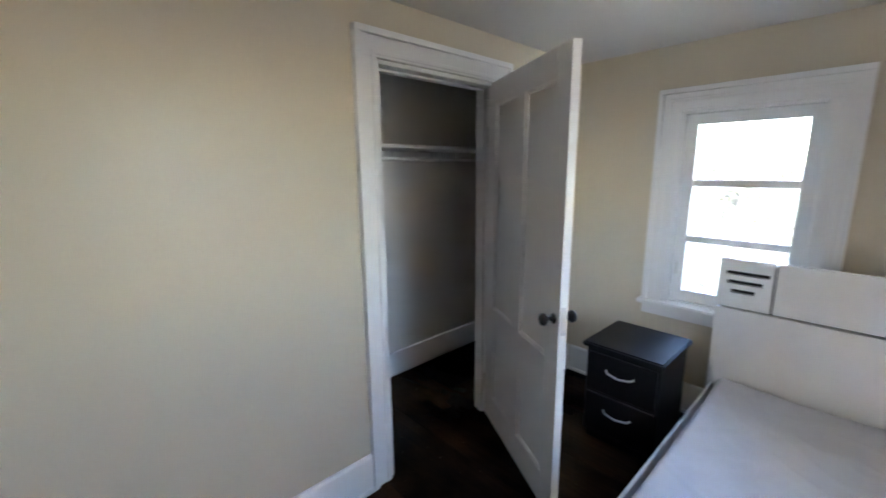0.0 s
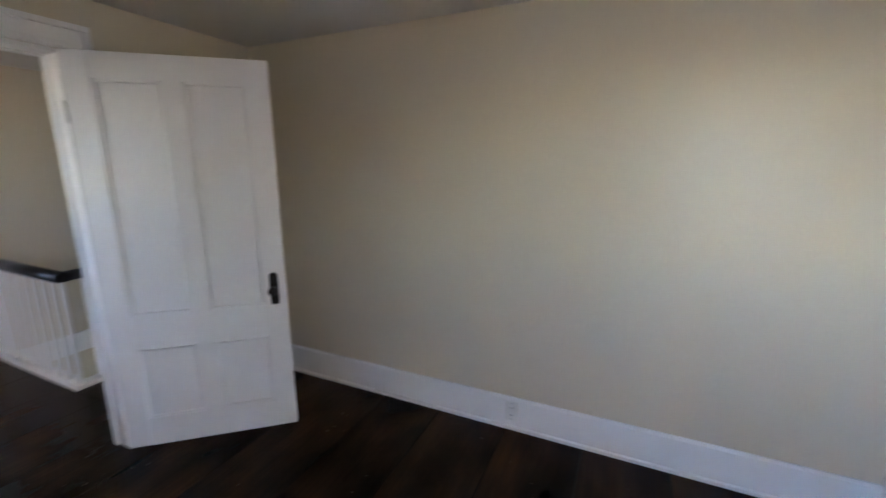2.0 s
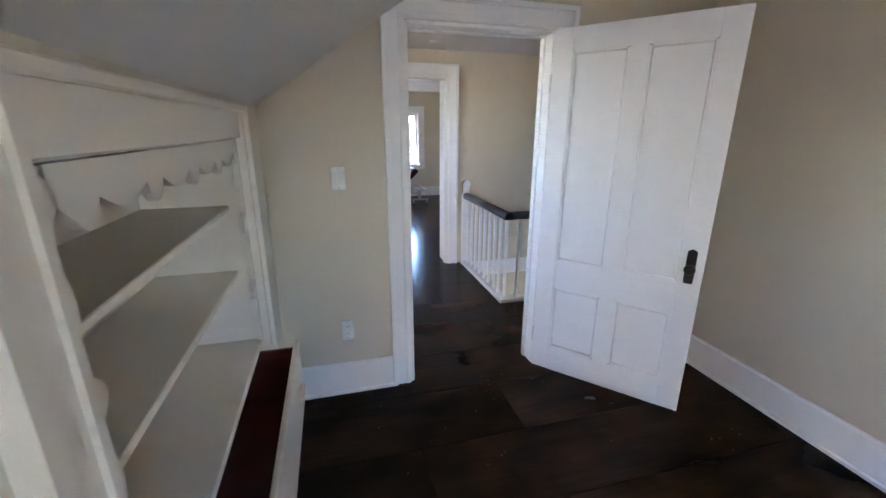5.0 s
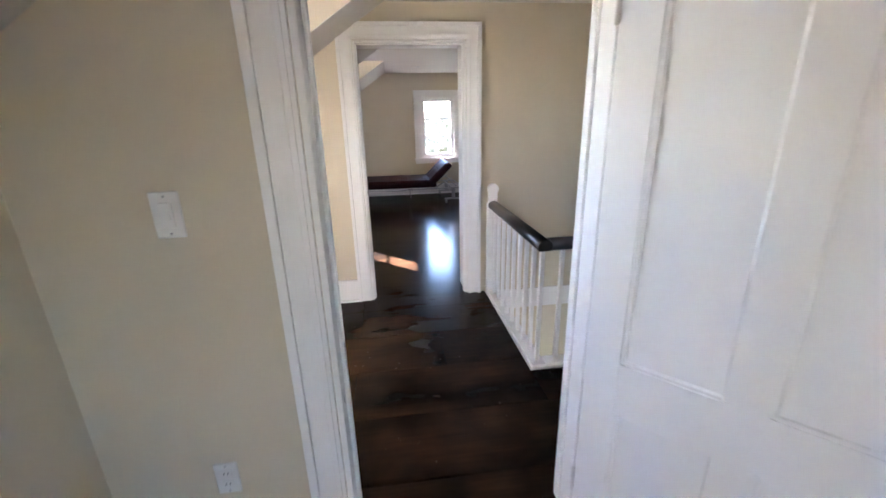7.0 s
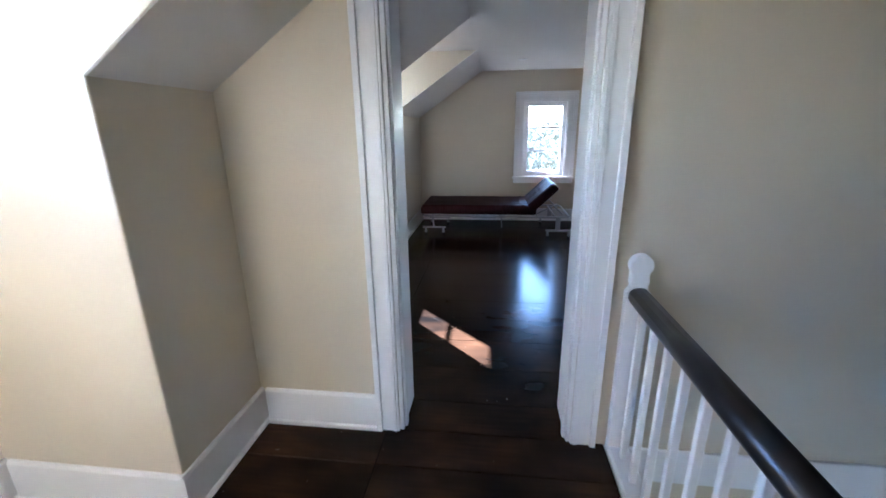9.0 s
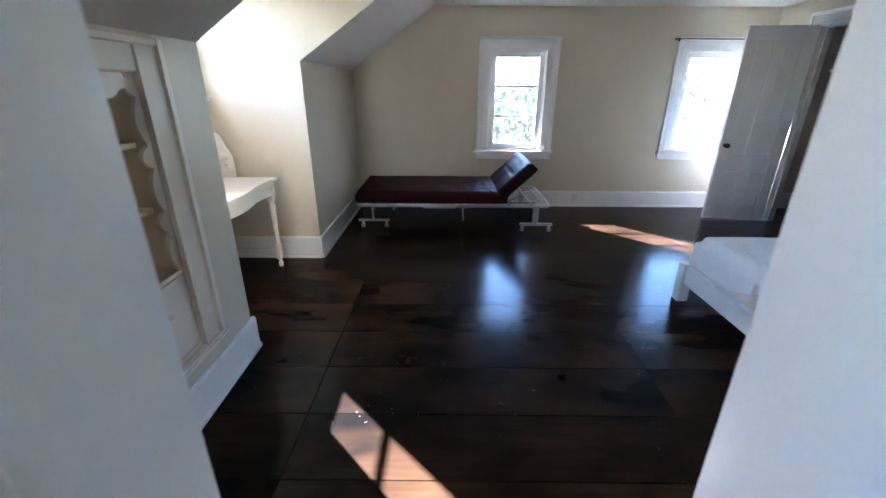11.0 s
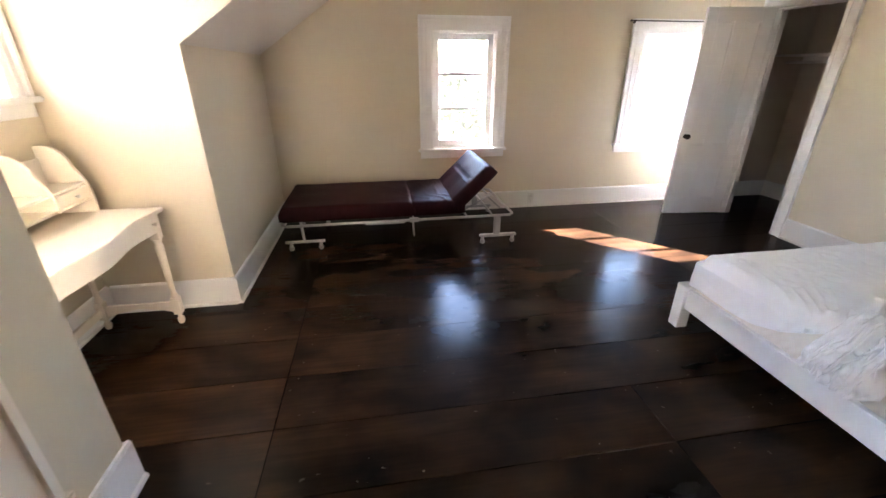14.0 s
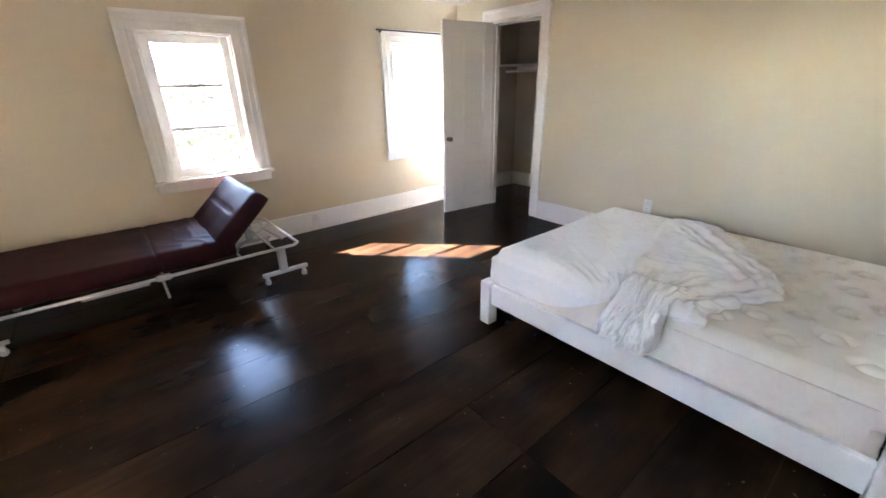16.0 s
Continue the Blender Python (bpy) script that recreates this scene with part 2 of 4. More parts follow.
def thing(name, label, category, m=None, group="", kind=""):
    ob = new(name)
    ob.empty_display_size = 0.1
    if m is not None:
        ob.matrix_world = m
    return tagged(ob, label, category, group, kind)


def structure(name, bm, mat, label, category="", smooth=False):
    return tagged(part(name, bm, mat, None, "", smooth), label, category or name.split("_")[0], "", "structure")


def wall_mesh(axis, a, b, u0, u1, z0, z1, holes):
    """A wall as one solid with openings through it. axis: the one across its thickness, from a to b; holes: (u0, u1, z0, z1)."""
    us = sorted({u0, u1, *[v for h in holes for v in h[:2] if u0 <= v <= u1]})
    zs = sorted({z0, z1, *[v for h in holes for v in h[2:] if z0 <= v <= z1]})
    def solid(i, j):
        if not (0 <= i < len(us) - 1 and 0 <= j < len(zs) - 1):
            return False
        u, z = (us[i] + us[i + 1]) / 2, (zs[j] + zs[j + 1]) / 2
        return not any(h[0] < u < h[1] and h[2] < z < h[3] for h in holes)
    bm = bmesh.new()
    cache = {}
    def vert(s, u, z):
        k = (s, round(u, 5), round(z, 5))
        if k not in cache:
            w = b if s else a
            cache[k] = bm.verts.new((w, u, z) if axis == "x" else (u, w, z))
        return cache[k]
    for i in range(len(us) - 1):
        for j in range(len(zs) - 1):
            if not solid(i, j):
                continue
            p, q, r, s = us[i], us[i + 1], zs[j], zs[j + 1]
            for side in (0, 1):
                bm.faces.new([vert(side, *c) for c in ((p, r), (q, r), (q, s), (p, s))])
            for ok, c, d in ((solid(i - 1, j), (p, r), (p, s)), (solid(i + 1, j), (q, r), (q, s)), (solid(i, j - 1), (p, r), (q, r)), (solid(i, j + 1), (p, s), (q, s))):
                if not ok:
                    bm.faces.new((vert(0, *c), vert(1, *c), vert(1, *d), vert(0, *d)))
    bmesh.ops.recalc_face_normals(bm, faces=bm.faces)
    return bm


# ---- plan ----
YK, ZK, YS, ZC = -1.100, 1.600, -0.140, 2.245      # knee wall, its height, where the slope meets the flat ceiling
X1A, X1B = -2.985, 2.240                            # small bedroom, from its door wall to its window wall
XH = -3.120                                         # hall face of that door wall
X2A, X2B = -5.120, -5.375                           # wall between hall and large bedroom
X3 = -10.000                                        # far gable wall
Y1, Y3 = 1.450, 3.660                               # walls opposite the eaves
YD = -1.885                                         # end walls of the dormers
D1 = (-4.570, -3.250)
D2 = (-8.257, -6.900)
D3 = (-0.400, 0.920)
DOORH = 2.0
D1Y = (-0.390, 0.428)                               # small bedroom's doorway
D2Y = (-0.380, 0.435)                               # large bedroom's doorway
C1X = (0.535, 1.318)                                # closet doorway, small bedroom
C2X = (-9.430, -8.770)                              # closet doorway, large bedroom
U1 = (-2.590, -1.240)                               # built-in shelves, outer edges of their casing
U3 = (-6.605, -5.480)
UZ = (0.345, 1.465)
WIN = dict(w=0.64, z0=0.700, z1=1.812)
W2Y, W3Y, W1Y = 0.825, 3.045, 0.460
DW = dict(w=0.70, z0=1.345, z1=2.085)
DZ0 = {"D1": 1.345, "D2": 1.345, "D3": 1.100}           # sills of the dormer windows; unseen D3 set low to brighten the small bedroom
DWX = {"D1": -3.910, "D2": -7.745, "D3": 0.260}
RAIL_Y, RAIL_X = 0.650, -3.975
STAIR_TOP = 3.300

# ---- walls ----
structure("wall_east", wall_mesh("x", X1B, X1B + 0.2, YK - 0.1, Y1 + 0.12, -0.2, ZC + 0.1, [(W1Y - WIN["w"] / 2, W1Y + WIN["w"] / 2, WIN["z0"], WIN["z1"] + 0.05)]), WALL, "cream painted plaster window wall of the small bedroom")
structure("wall_north_small_bedroom", wall_mesh("y", Y1, Y1 + 0.12, X1A, X1B, -0.2, ZC + 0.1, [(C1X[0], C1X[1], -0.03, DOORH)]), WALL, "cream painted plaster wall with the closet doorway")
structure("wall_between_small_bedroom_and_hall", wall_mesh("x", XH, X1A, YK - 0.1, Y3, -0.2, ZC + 0.1, [(D1Y[0], D1Y[1], -0.03, DOORH)]), WALL, "cream painted plaster wall with the bedroom doorway")
structure("wall_between_hall_and_large_bedroom", wall_mesh("x", X2B, X2A, YK - 0.1, Y3, -2.8, ZC + 0.1, [(D2Y[0], D2Y[1], -0.03, DOORH)]), WALL, "cream painted plaster wall with a doorway beside the stairwell")
structure("wall_west", wall_mesh("x", X3 - 0.2, X3, YK - 0.1, Y3 + 1.2, -0.2, ZC + 0.1, [(c - WIN["w"] / 2, c + WIN["w"] / 2, WIN["z0"], WIN["z1"]) for c in (W2Y, W3Y)]), WALL, "cream painted plaster gable wall with two windows")
structure("wall_north", wall_mesh("y", Y3, Y3 + 0.12, X3, XH, -2.8, ZC + 0.1, [(C2X[0], C2X[1], -0.03, DOORH)]), WALL, "cream painted plaster wall with the large bedroom's closet doorway")

knee_spans = [("room_small_west", X1A, D3[0] - 0.004, U1), ("room_small_east", D3[1] + 0.004, X1B, None), ("hall_east", D1[1] + 0.004, XH, None), ("hall_west", X2A, D1[0] - 0.004, None),
              ("room_large_east", D2[1] + 0.004, X2B, U3), ("room_large_west", X3, D2[0] - 0.004, None)]
for where, a, b, unit in knee_spans:
    holes = [(unit[0] + 0.094, unit[1] - 0.094, UZ[0] - 0.021, UZ[1] + 0.021)] if unit else []
    structure("wall_knee_" + where, wall_mesh("y", YK - 0.1, YK, a, b, -0.2, ZK + 0.05, holes), WALL, "low cream painted knee wall under the roof slope")

for dn, (a, b) in (("hall", D1), ("large_bedroom", D2), ("small_bedroom", D3)):
    key = {"hall": "D1", "large_bedroom": "D2", "small_bedroom": "D3"}[dn]
    c = DWX[key]
    side = [(YD - 0.15, -0.2), (YK - 0.002, -0.2), (YK - 0.002, ZK + 0.002), (YS - 0.004, ZC + 0.002), (YS - 0.004, ZC + 0.1), (YD - 0.15, ZC + 0.1)]
    structure("wall_dormer_cheek_" + dn + "_west", prism(bmesh.new(), side, "x", a - 0.12, a), WALL, "cream painted dormer cheek wall")
    structure("wall_dormer_cheek_" + dn + "_east", prism(bmesh.new(), side, "x", b, b + 0.12), WALL, "cream painted dormer cheek wall")
    structure("wall_dormer_end_" + dn, wall_mesh("y", YD - 0.085, YD, a, b, -0.2, ZC + 0.1, [(c - DW["w"] / 2, c + DW["w"] / 2, DZ0[key], DW["z1"])]), WALL, "cream painted dormer end wall with a small window")

# ---- ceiling: flat part, roof slopes between the dormers, dormer lids ----
bm = bmesh.new()
box(bm, X3 - 0.2, X1B + 0.2, YS, Y3 + 1.3, ZC, ZC + 0.2)
slope = [(YK, ZK), (YS, ZC), (YS, ZC + 0.2), (YK - 0.15, ZK + 0.13)]
edges = [X3 - 0.2, D2[0] - 0.004, D2[1] + 0.004, D1[0] - 0.004, D1[1] + 0.004, D3[0] - 0.004, D3[1] + 0.004, X1B + 0.2]
for a, b in zip(edges[::2], edges[1::2]):
    prism(bm, slope, "x", a, b)
for a, b in (D1, D2, D3):
    box(bm, a - 0.12, b + 0.12, YD - 0.15, YS, ZC, ZC + 0.2)
structure("ceiling", bm, CEILING, "off-white painted ceiling with sloping sides under the roof")

# ---- closets ----
for nm, xs, ys, depth_label in (("small_bedroom", (0.10, 2.14), (Y1 + 0.12, 2.285), "small bedroom"), ("large_bedroom", (-9.98, -8.2), (Y3 + 0.12, 4.75), "large bedroom")):
    for side, x0, x1, y0, y1 in (("west", xs[0] - 0.1, xs[0], ys[0], ys[1]), ("east", xs[1], xs[1] + 0.1, ys[0], ys[1]), ("back", xs[0] - 0.1, xs[1] + 0.1, ys[1], ys[1] + 0.1)):
        structure("wall_closet_" + nm + "_" + side, a_box(x0, x1, y0, y1, -0.2, ZC), CLOSET_TAN if "large" in nm else CLOSET_WALL, "pale painted wall inside the closet of the " + depth_label)
    for side, x0, x1, y0, y1 in (("back", xs[0], xs[1], ys[1] - 0.018, ys[1]), ("west", xs[0], xs[0] + 0.018, ys[0], ys[1] - 0.02), ("east", xs[1] - 0.018, xs[1], ys[0], ys[1] - 0.02)):
        structure("baseboard_closet_" + nm + "_" + side, a_box(x0, x1, y0, y1, 0, 0.19, 0.004), TRIM, "white painted closet baseboard")


# ---- baseboards ----
def baseboard(name, axis, at, face, u0, u1):
    """A board along a wall: axis the wall runs along, at its face, face +1 or -1 the way it looks."""
    t = 0.018 * face
    shape = [(at, 0.0), (at + 0.030 * face, 0.0), (at + 0.028 * face, 0.016), (at + t, 0.022), (at + t, 0.183), (at + t * 0.6, 0.195), (at, 0.195)]
    structure("baseboard_" + name, prism(bmesh.new(), shape, axis, u0, u1), TRIM, "white painted tall wooden baseboard", "baseboard")


CASW = 0.115
def board_x(name, y, face, x0, x1):
    baseboard(name, "x", y, face, x0, x1)


def board_y(name, x, face, y0, y1):
    baseboard(name, "y", x, face, y0, y1)


board_y("door_wall_south", X1A, 1, YK + 0.03, D1Y[0] - CASW)
board_y("door_wall_north", X1A, 1, D1Y[1] + CASW, Y1 - 0.03)
board_x("north_west_part", Y1, -1, X1A, C1X[0] - CASW)
board_x("north_east_part", Y1, -1, C1X[1] + CASW, X1B)
board_y("window_wall", X1B, -1, YK + 0.03, Y1 - 0.03)
board_x("knee_small_west", YK, 1, X1A, D3[0])
board_x("knee_small_east", YK, 1, D3[1], X1B)
board_x("knee_hall_west", YK, 1, X2A, D1[0] + 0.018)
board_y("cheek_hall_west", D1[0], 1, YD + 0.03, YK)
board_x("dormer_hall", YD, 1, D1[0], D1[1])
board_y("cheek_hall_east", D1[1], -1, YD + 0.03, YK)
board_y("hall_door_south", X2A, 1, YK + 0.03, D2Y[0] - CASW)
board_y("hall_bedroom_wall_south", XH, -1, YK + 0.03, D1Y[0] - CASW)
board_y("hall_bedroom_wall_north", XH, -1, D1Y[1] + CASW, Y3)
board_x("knee_large_east", YK, 1, D2[1] - 0.018, X2B)
board_y("cheek_large_east", D2[1], -1, YD + 0.03, YK)
board_x("dormer_large", YD, 1, D2[0], D2[1])
board_y("cheek_large_west", D2[0], 1, YD + 0.03, YK)
board_x("knee_large_west", YK, 1, X3, D2[0] + 0.018)
board_y("gable", X3, 1, YK + 0.03, Y3 - 0.03)
board_x("north_large_west", Y3, -1, X3, C2X[0] - CASW)
board_x("north_large_east", Y3, -1, C2X[1] + CASW, X2B)
board_y("large_door_north", X2B, -1, D2Y[1] + CASW, Y3 - 0.03)
board_y("large_door_south", X2B, -1, YK + 0.03, D2Y[0] - CASW)


# ---- door frames: lining through the wall and moulded casing on both faces ----
def casing_set(bm, w0, w1, h, face, out, put):
    """Two uprights and a head with a raised back band, flat on a wall face. put(u, depth, z) gives the place."""
    def slab(u0, u1, d0, d1, z0, z1):
        p, q = put(u0, d0, z0), put(u1, d1, z1)
        box(bm, min(p[0], q[0]), max(p[0], q[0]), min(p[1], q[1]), max(p[1], q[1]), min(p[2], q[2]), max(p[2], q[2]), 0.002)
    f, o = face, out
    c = CASW - 0.026
    for u0, u1, band in ((w0 - c, w0 - 0.004, w0 - CASW), (w1 + 0.004, w1 + c, w1 + c)):
        slab(u0, u1, f, f + 0.018 * o, 0.0, h + 0.004)
        slab(band, band + 0.026, f, f + 0.032 * o, 0.0, h + c)
    slab(w0 - 0.034, w0 - 0.016, f + 0.010 * o, f + 0.023 * o, 0.0, h + 0.015)
    slab(w1 + 0.016, w1 + 0.034, f + 0.010 * o, f + 0.023 * o, 0.0, h + 0.015)
    slab(w0 - c, w1 + c, f, f + 0.0185 * o, h + 0.004, h + c)
    slab(w0 - CASW, w1 + CASW, f, f + 0.033 * o, h + c, h + CASW)
    slab(w0 - 0.034, w1 + 0.034, f + 0.010 * o, f + 0.0235 * o, h + 0.015, h + 0.033)


def doorway(name, axis, a, b, u0, u1, h, stop_at):
    put = (lambda u, d, z: (d, u, z)) if axis == "x" else (lambda u, d, z: (u, d, z))
    bm = bmesh.new()
    casing_set(bm, u0, u1, h, a, -1, put)
    casing_set(bm, u0, u1, h, b, 1, put)
    def slab(v0, v1, d0, d1, z0, z1):
        p, q = put(v0, d0, z0), put(v1, d1, z1)
        box(bm, min(p[0], q[0]), max(p[0], q[0]), min(p[1], q[1]), max(p[1], q[1]), z0, z1, 0.002)
    slab(u0 - 0.003, u0 + 0.016, a - 0.004, b + 0.004, 0, h)
    slab(u1 - 0.016, u1 + 0.003, a - 0.004, b + 0.004, 0, h)
    slab(u0 + 0.017, u1 - 0.017, a - 0.004, b + 0.004, h - 0.016, h + 0.003)
    s0, s1 = stop_at - 0.018, stop_at + 0.018
    slab(u0 + 0.016, u0 + 0.028, s0, s1, 0, h - 0.017)
    slab(u1 - 0.028, u1 - 0.016, s0, s1, 0, h - 0.017)
    slab(u0 + 0.029, u1 - 0.029, s0, s1, h - 0.028, h - 0.0165)
    structure(name, bm, TRIM, "white painted moulded door casing and lining", "door frame")


doorway("trim_doorway_small_bedroom", "x", XH, X1A, *D1Y, DOORH, XH + 0.04)
doorway("trim_doorway_large_bedroom", "x", X2B, X2A, *D2Y, DOORH, X2A - 0.04)
doorway("trim_closet_small_bedroom", "y", Y1, Y1 + 0.12, *C1X, DOORH, Y1 + 0.07)
doorway("trim_closet_large_bedroom", "y", Y3, Y3 + 0.12, *C2X, DOORH, Y3 + 0.07)


chips = thing("paint_chip", "bare wood chips in the white jamb paint", "paint chip", pose(-3.05, D1Y[0] + 0.0163, 0.0))
for x, z, a, b in ((0.03, 0.62, 0.004, 0.014), (0.022, 0.60, 0.003, 0.008), (-0.07, 0.42, 0.005, 0.006), (-0.075, 0.40, 0.004, 0.01)):
    part("chip", prism(bmesh.new(), [(x - a, z), (x - a * 0.3, z - b), (x + a, z - b * 0.3), (x + a * 0.4, z + b)], "y", 0.0, 0.0004), DARK_METAL, chips)

# ---- doors ----
def panel_door(name, label, w, m, knob_z=0.80, plate=True, h=1.985, inset=0.058):
    """Four-panel door. Local x runs from the hinges to the latch, y across, z up."""
    door = thing(name, label, "door", m, kind="structure")
    t = 0.018
    st, mid = 0.105, 0.085
    zl0, zl1, zu0, zu1 = 0.16, 0.56, 0.735, h - 0.115
    cx = w / 2
    for x0, x1 in ((0, st), (w - st, w)):
        part("stile", a_box(x0, x1, -t, t, 0, h, 0.002), DOOR, door)
    for z0, z1 in ((0, zl0), (zl1, zu0), (zu1, h)):
        part("door_rail", a_box(st, w - st, -t + 0.0003, t - 0.0003, z0, z1), DOOR, door)
    for z0, z1 in ((zl0, zl1), (zu0, zu1)):
        part("mullion", a_box(cx - mid / 2, cx + mid / 2, -t + 0.0003, t - 0.0003, z0, z1), DOOR, door)
    for x0, x1 in ((st, cx - mid / 2), (cx + mid / 2, w - st)):
        for z0, z1 in ((zl0, zl1), (zu0, zu1)):
            bm = bmesh.new()
            box(bm, x0, x1, -0.005, 0.005, z0, z1)
            for s in (-1, 1):
                for a, b, c, d in ((x0 - 0.007, x0 + 0.016, z0, z1), (x1 - 0.016, x1 + 0.007, z0, z1), (x0 + 0.010, x1 - 0.010, z0 - 0.007, z0 + 0.016), (x0 + 0.010, x1 - 0.010, z1 - 0.016, z1 + 0.007)):
                    lo, hi = sorted((s * 0.004, s * 0.0145))
                    box(bm, a, b, lo, hi, c, d, 0.006)
            part("door_panel", bm, DOOR, door)
    kx = w - inset
    for s in (-1, 1):
        if plate:
            out = [(kx - 0.019, knob_z - 0.085), (kx + 0.019, knob_z - 0.085), (kx + 0.022, knob_z - 0.06), (kx + 0.022, knob_z + 0.06), (kx + 0.02, knob_z + 0.085), (kx, knob_z + 0.095), (kx - 0.02, knob_z + 0.085), (kx - 0.022, knob_z + 0.06), (kx - 0.022, knob_z - 0.06)]
            esc = part("knob_plate", prism(bmesh.new(), out, "y", s * t, s * (t + 0.004)), DARK_METAL, door, "dark bronze knob plate")
        prof = [(0.022, t), (0.022, t + 0.004), (0.009, t + 0.008), (0.009, t + 0.028), (0.02, t + 0.034), (0.027, t + 0.046), (0.024, t + 0.058), (0.012, t + 0.064)]
        part("door_knob", lathe(bmesh.new(), [(r, s * q) for r, q in prof], kx, 0, knob_z, "y"), DARK_METAL, door, "dark round door knob")
    part("latch_plate", a_box(w - 0.001, w + 0.0015, -0.012, 0.012, knob_z - 0.06, knob_z + 0.06), STEEL, door, "worn steel latch plate")
    for z in (0.22, 1.72):
        bm = bmesh.new()
        box(bm, -0.004, 0.003, -t - 0.004, -t + 0.02, z - 0.045, z + 0.045)
        lathe(bm, [(0.006, -0.048), (0.006, 0.048)], -0.004, -t - 0.006, z, "z", 8)
        part("hinge", bm, PLASTIC, door, "painted butt hinge")
    return door


panel_door("door_small_bedroom", "white painted four-panel door standing open into the small bedroom", 0.845, pose(-2.965, 0.418, 0.012, 0, 0, math.degrees(math.atan2(0.548, 0.643))), 0.825)
panel_door("door_large_bedroom", "white painted four-panel door standing open into the large bedroom", 0.82, pose(-5.390, 0.445, 0.012, 0, 0, 98.0), 0.80)
panel_door("door_closet_small_bedroom", "white painted four-panel closet door standing open", 0.838, pose(1.305, 1.462, 0.012, 0, 0, math.degrees(math.atan2(0.742 - 1.462, 0.905 - 1.305))), 0.93, False, 1.985, 0.045)
panel_door("door_closet_large_bedroom", "white painted four-panel closet door standing half open", 0.640, pose(-9.415, 3.640, 0.012, 0, 0, math.degrees(math.atan2(3.05 - 3.64, -9.49 + 9.415))), 0.83, False, 1.985, 0.05)


# ---- windows ----
def window(name, label, m, w, z0, z1, bars, rod=False, casw=0.135, crank=False, deep=0.2, f=0.062, bar=0.014):
    """Local x along the wall, y outward through it, z up from the floor; the wall's inner face is y = 0."""
    win = thing(name, label, "window", m, kind="structure")
    hw = w / 2
    bm = bmesh.new()
    box(bm, -hw - 0.002, -hw + 0.012, -0.004, deep, z0, z1)
    box(bm, hw - 0.012, hw + 0.002, -0.004, deep, z0, z1)
    box(bm, -hw + 0.0125, hw - 0.0125, -0.004, deep, z1 - 0.012, z1 + 0.002)
    box(bm, -hw + 0.0125, hw - 0.0125, 0.02, deep, z0 - 0.002, z0 + 0.012)
    part("window_lining", bm, TRIM, win)
    bm = bmesh.new()
    e = casw - 0.028
    for s in (-1, 1):
        for a, b, d, top in ((hw - 0.002, hw + e, 0.016, z1), (hw + 0.060, hw + 0.078, 0.022, z1 + 0.060), (hw + e, hw + casw, 0.034, z1 + e), (hw + 0.002, hw + 0.016, 0.021, z1 + 0.002)):
            x0, x1 = sorted((s * a, s * b))
            box(bm, x0, x1, -d, -0.0005, z0, top, 0.002)
    for a, b, d, half in ((0.0, e, 0.0155, hw + e), (0.060, 0.078, 0.0225, hw + 0.078), (e, casw, 0.0345, hw + casw), (0.002, 0.016, 0.0215, hw + 0.016)):
        box(bm, -half, half, -d, -0.0005, z1 + a, z1 + b, 0.002)
    part("window_casing", bm, TRIM, win)
    part("window_sill", a_box(-hw - casw - 0.022, hw + casw + 0.022, -0.062, 0.06, z0 - 0.028, z0 + 0.002, 0.008, segments=2), TRIM, win)
    part("window_apron", a_box(-hw - casw, hw + casw, -0.018, 0, z0 - 0.1, z0 - 0.029, 0.005), TRIM, win)
    y0, y1 = 0.045, 0.080
    a, b, c, d = -hw + 0.012, hw - 0.012, z0 + 0.012, z1 - 0.012
    bm = bmesh.new()
    box(bm, a, a + f, y0, y1, c, d, 0.004)
    box(bm, b - f, b, y0, y1, c, d, 0.004)
    box(bm, a + f, b - f, y0, y1, c, c + f + 0.01, 0.004)
    box(bm, a + f, b - f, y0, y1, d - f, d, 0.004)
    sash = part("window_frame", bm, TRIM, win)
    zz = [c + f + 0.01] + list(bars) + [d - f]
    for z in bars:
        part("glazing_bar", a_box(a + f, b - f, y0 + 0.006, y1 - 0.004, z - bar, z + bar, 0.004), TRIM, win)
    for p, q in zip(zz, zz[1:]):
        pane = part("pane", a_box(a + f - 0.004, b - f + 0.004, 0.064, 0.067, p + (0.012 if p in bars else -0.004), q - (0.012 if q in bars else -0.004)), GLASS, win)
        pane.visible_shadow = False
    if crank:
        bm = bmesh.new()
        box(bm, -0.035, 0.035, 0.02, 0.045, z0 + 0.012, z0 + 0.03, 0.004)
        tube(bm, [(0.0, 0.03, z0 + 0.03), (0.05, 0.012, z0 + 0.045), (0.085, 0.01, z0 + 0.035)], 0.005)
        part("window_crank", bm, PLASTIC, win, "small white casement crank")
    part("sash_lock", a_box(-hw + 0.03, -hw + 0.045, 0.03, 0.046, z0 + 0.18, z0 + 0.26, 0.004), PLASTIC, win)
    return win


to_west = Matrix(((0, -1, 0, X3), (1, 0, 0, 0), (0, 0, 1, 0), (0, 0, 0, 1)))
window("window_gable_south", "white three-light window with wide moulded casing and a view of trees", Matrix.Translation((0, W2Y, 0)) @ to_west, **WIN, bars=(1.10, 1.43), crank=True)
window("window_gable_north", "white three-light window with wide moulded casing under a curtain rod", Matrix.Translation((0, W3Y, 0)) @ to_west, **WIN, bars=(1.10, 1.43), crank=True)
to_east = Matrix(((0, 1, 0, X1B), (-1, 0, 0, W1Y), (0, 0, 1, 0.05), (0, 0, 0, 1)))
window("window_small_bedroom", "white three-light window with wide moulded casing above the headboard", to_east, w=WIN["w"], z0=WIN["z0"] - 0.05, z1=WIN["z1"], bars=(1.06, 1.40), crank=True, bar=0.02)
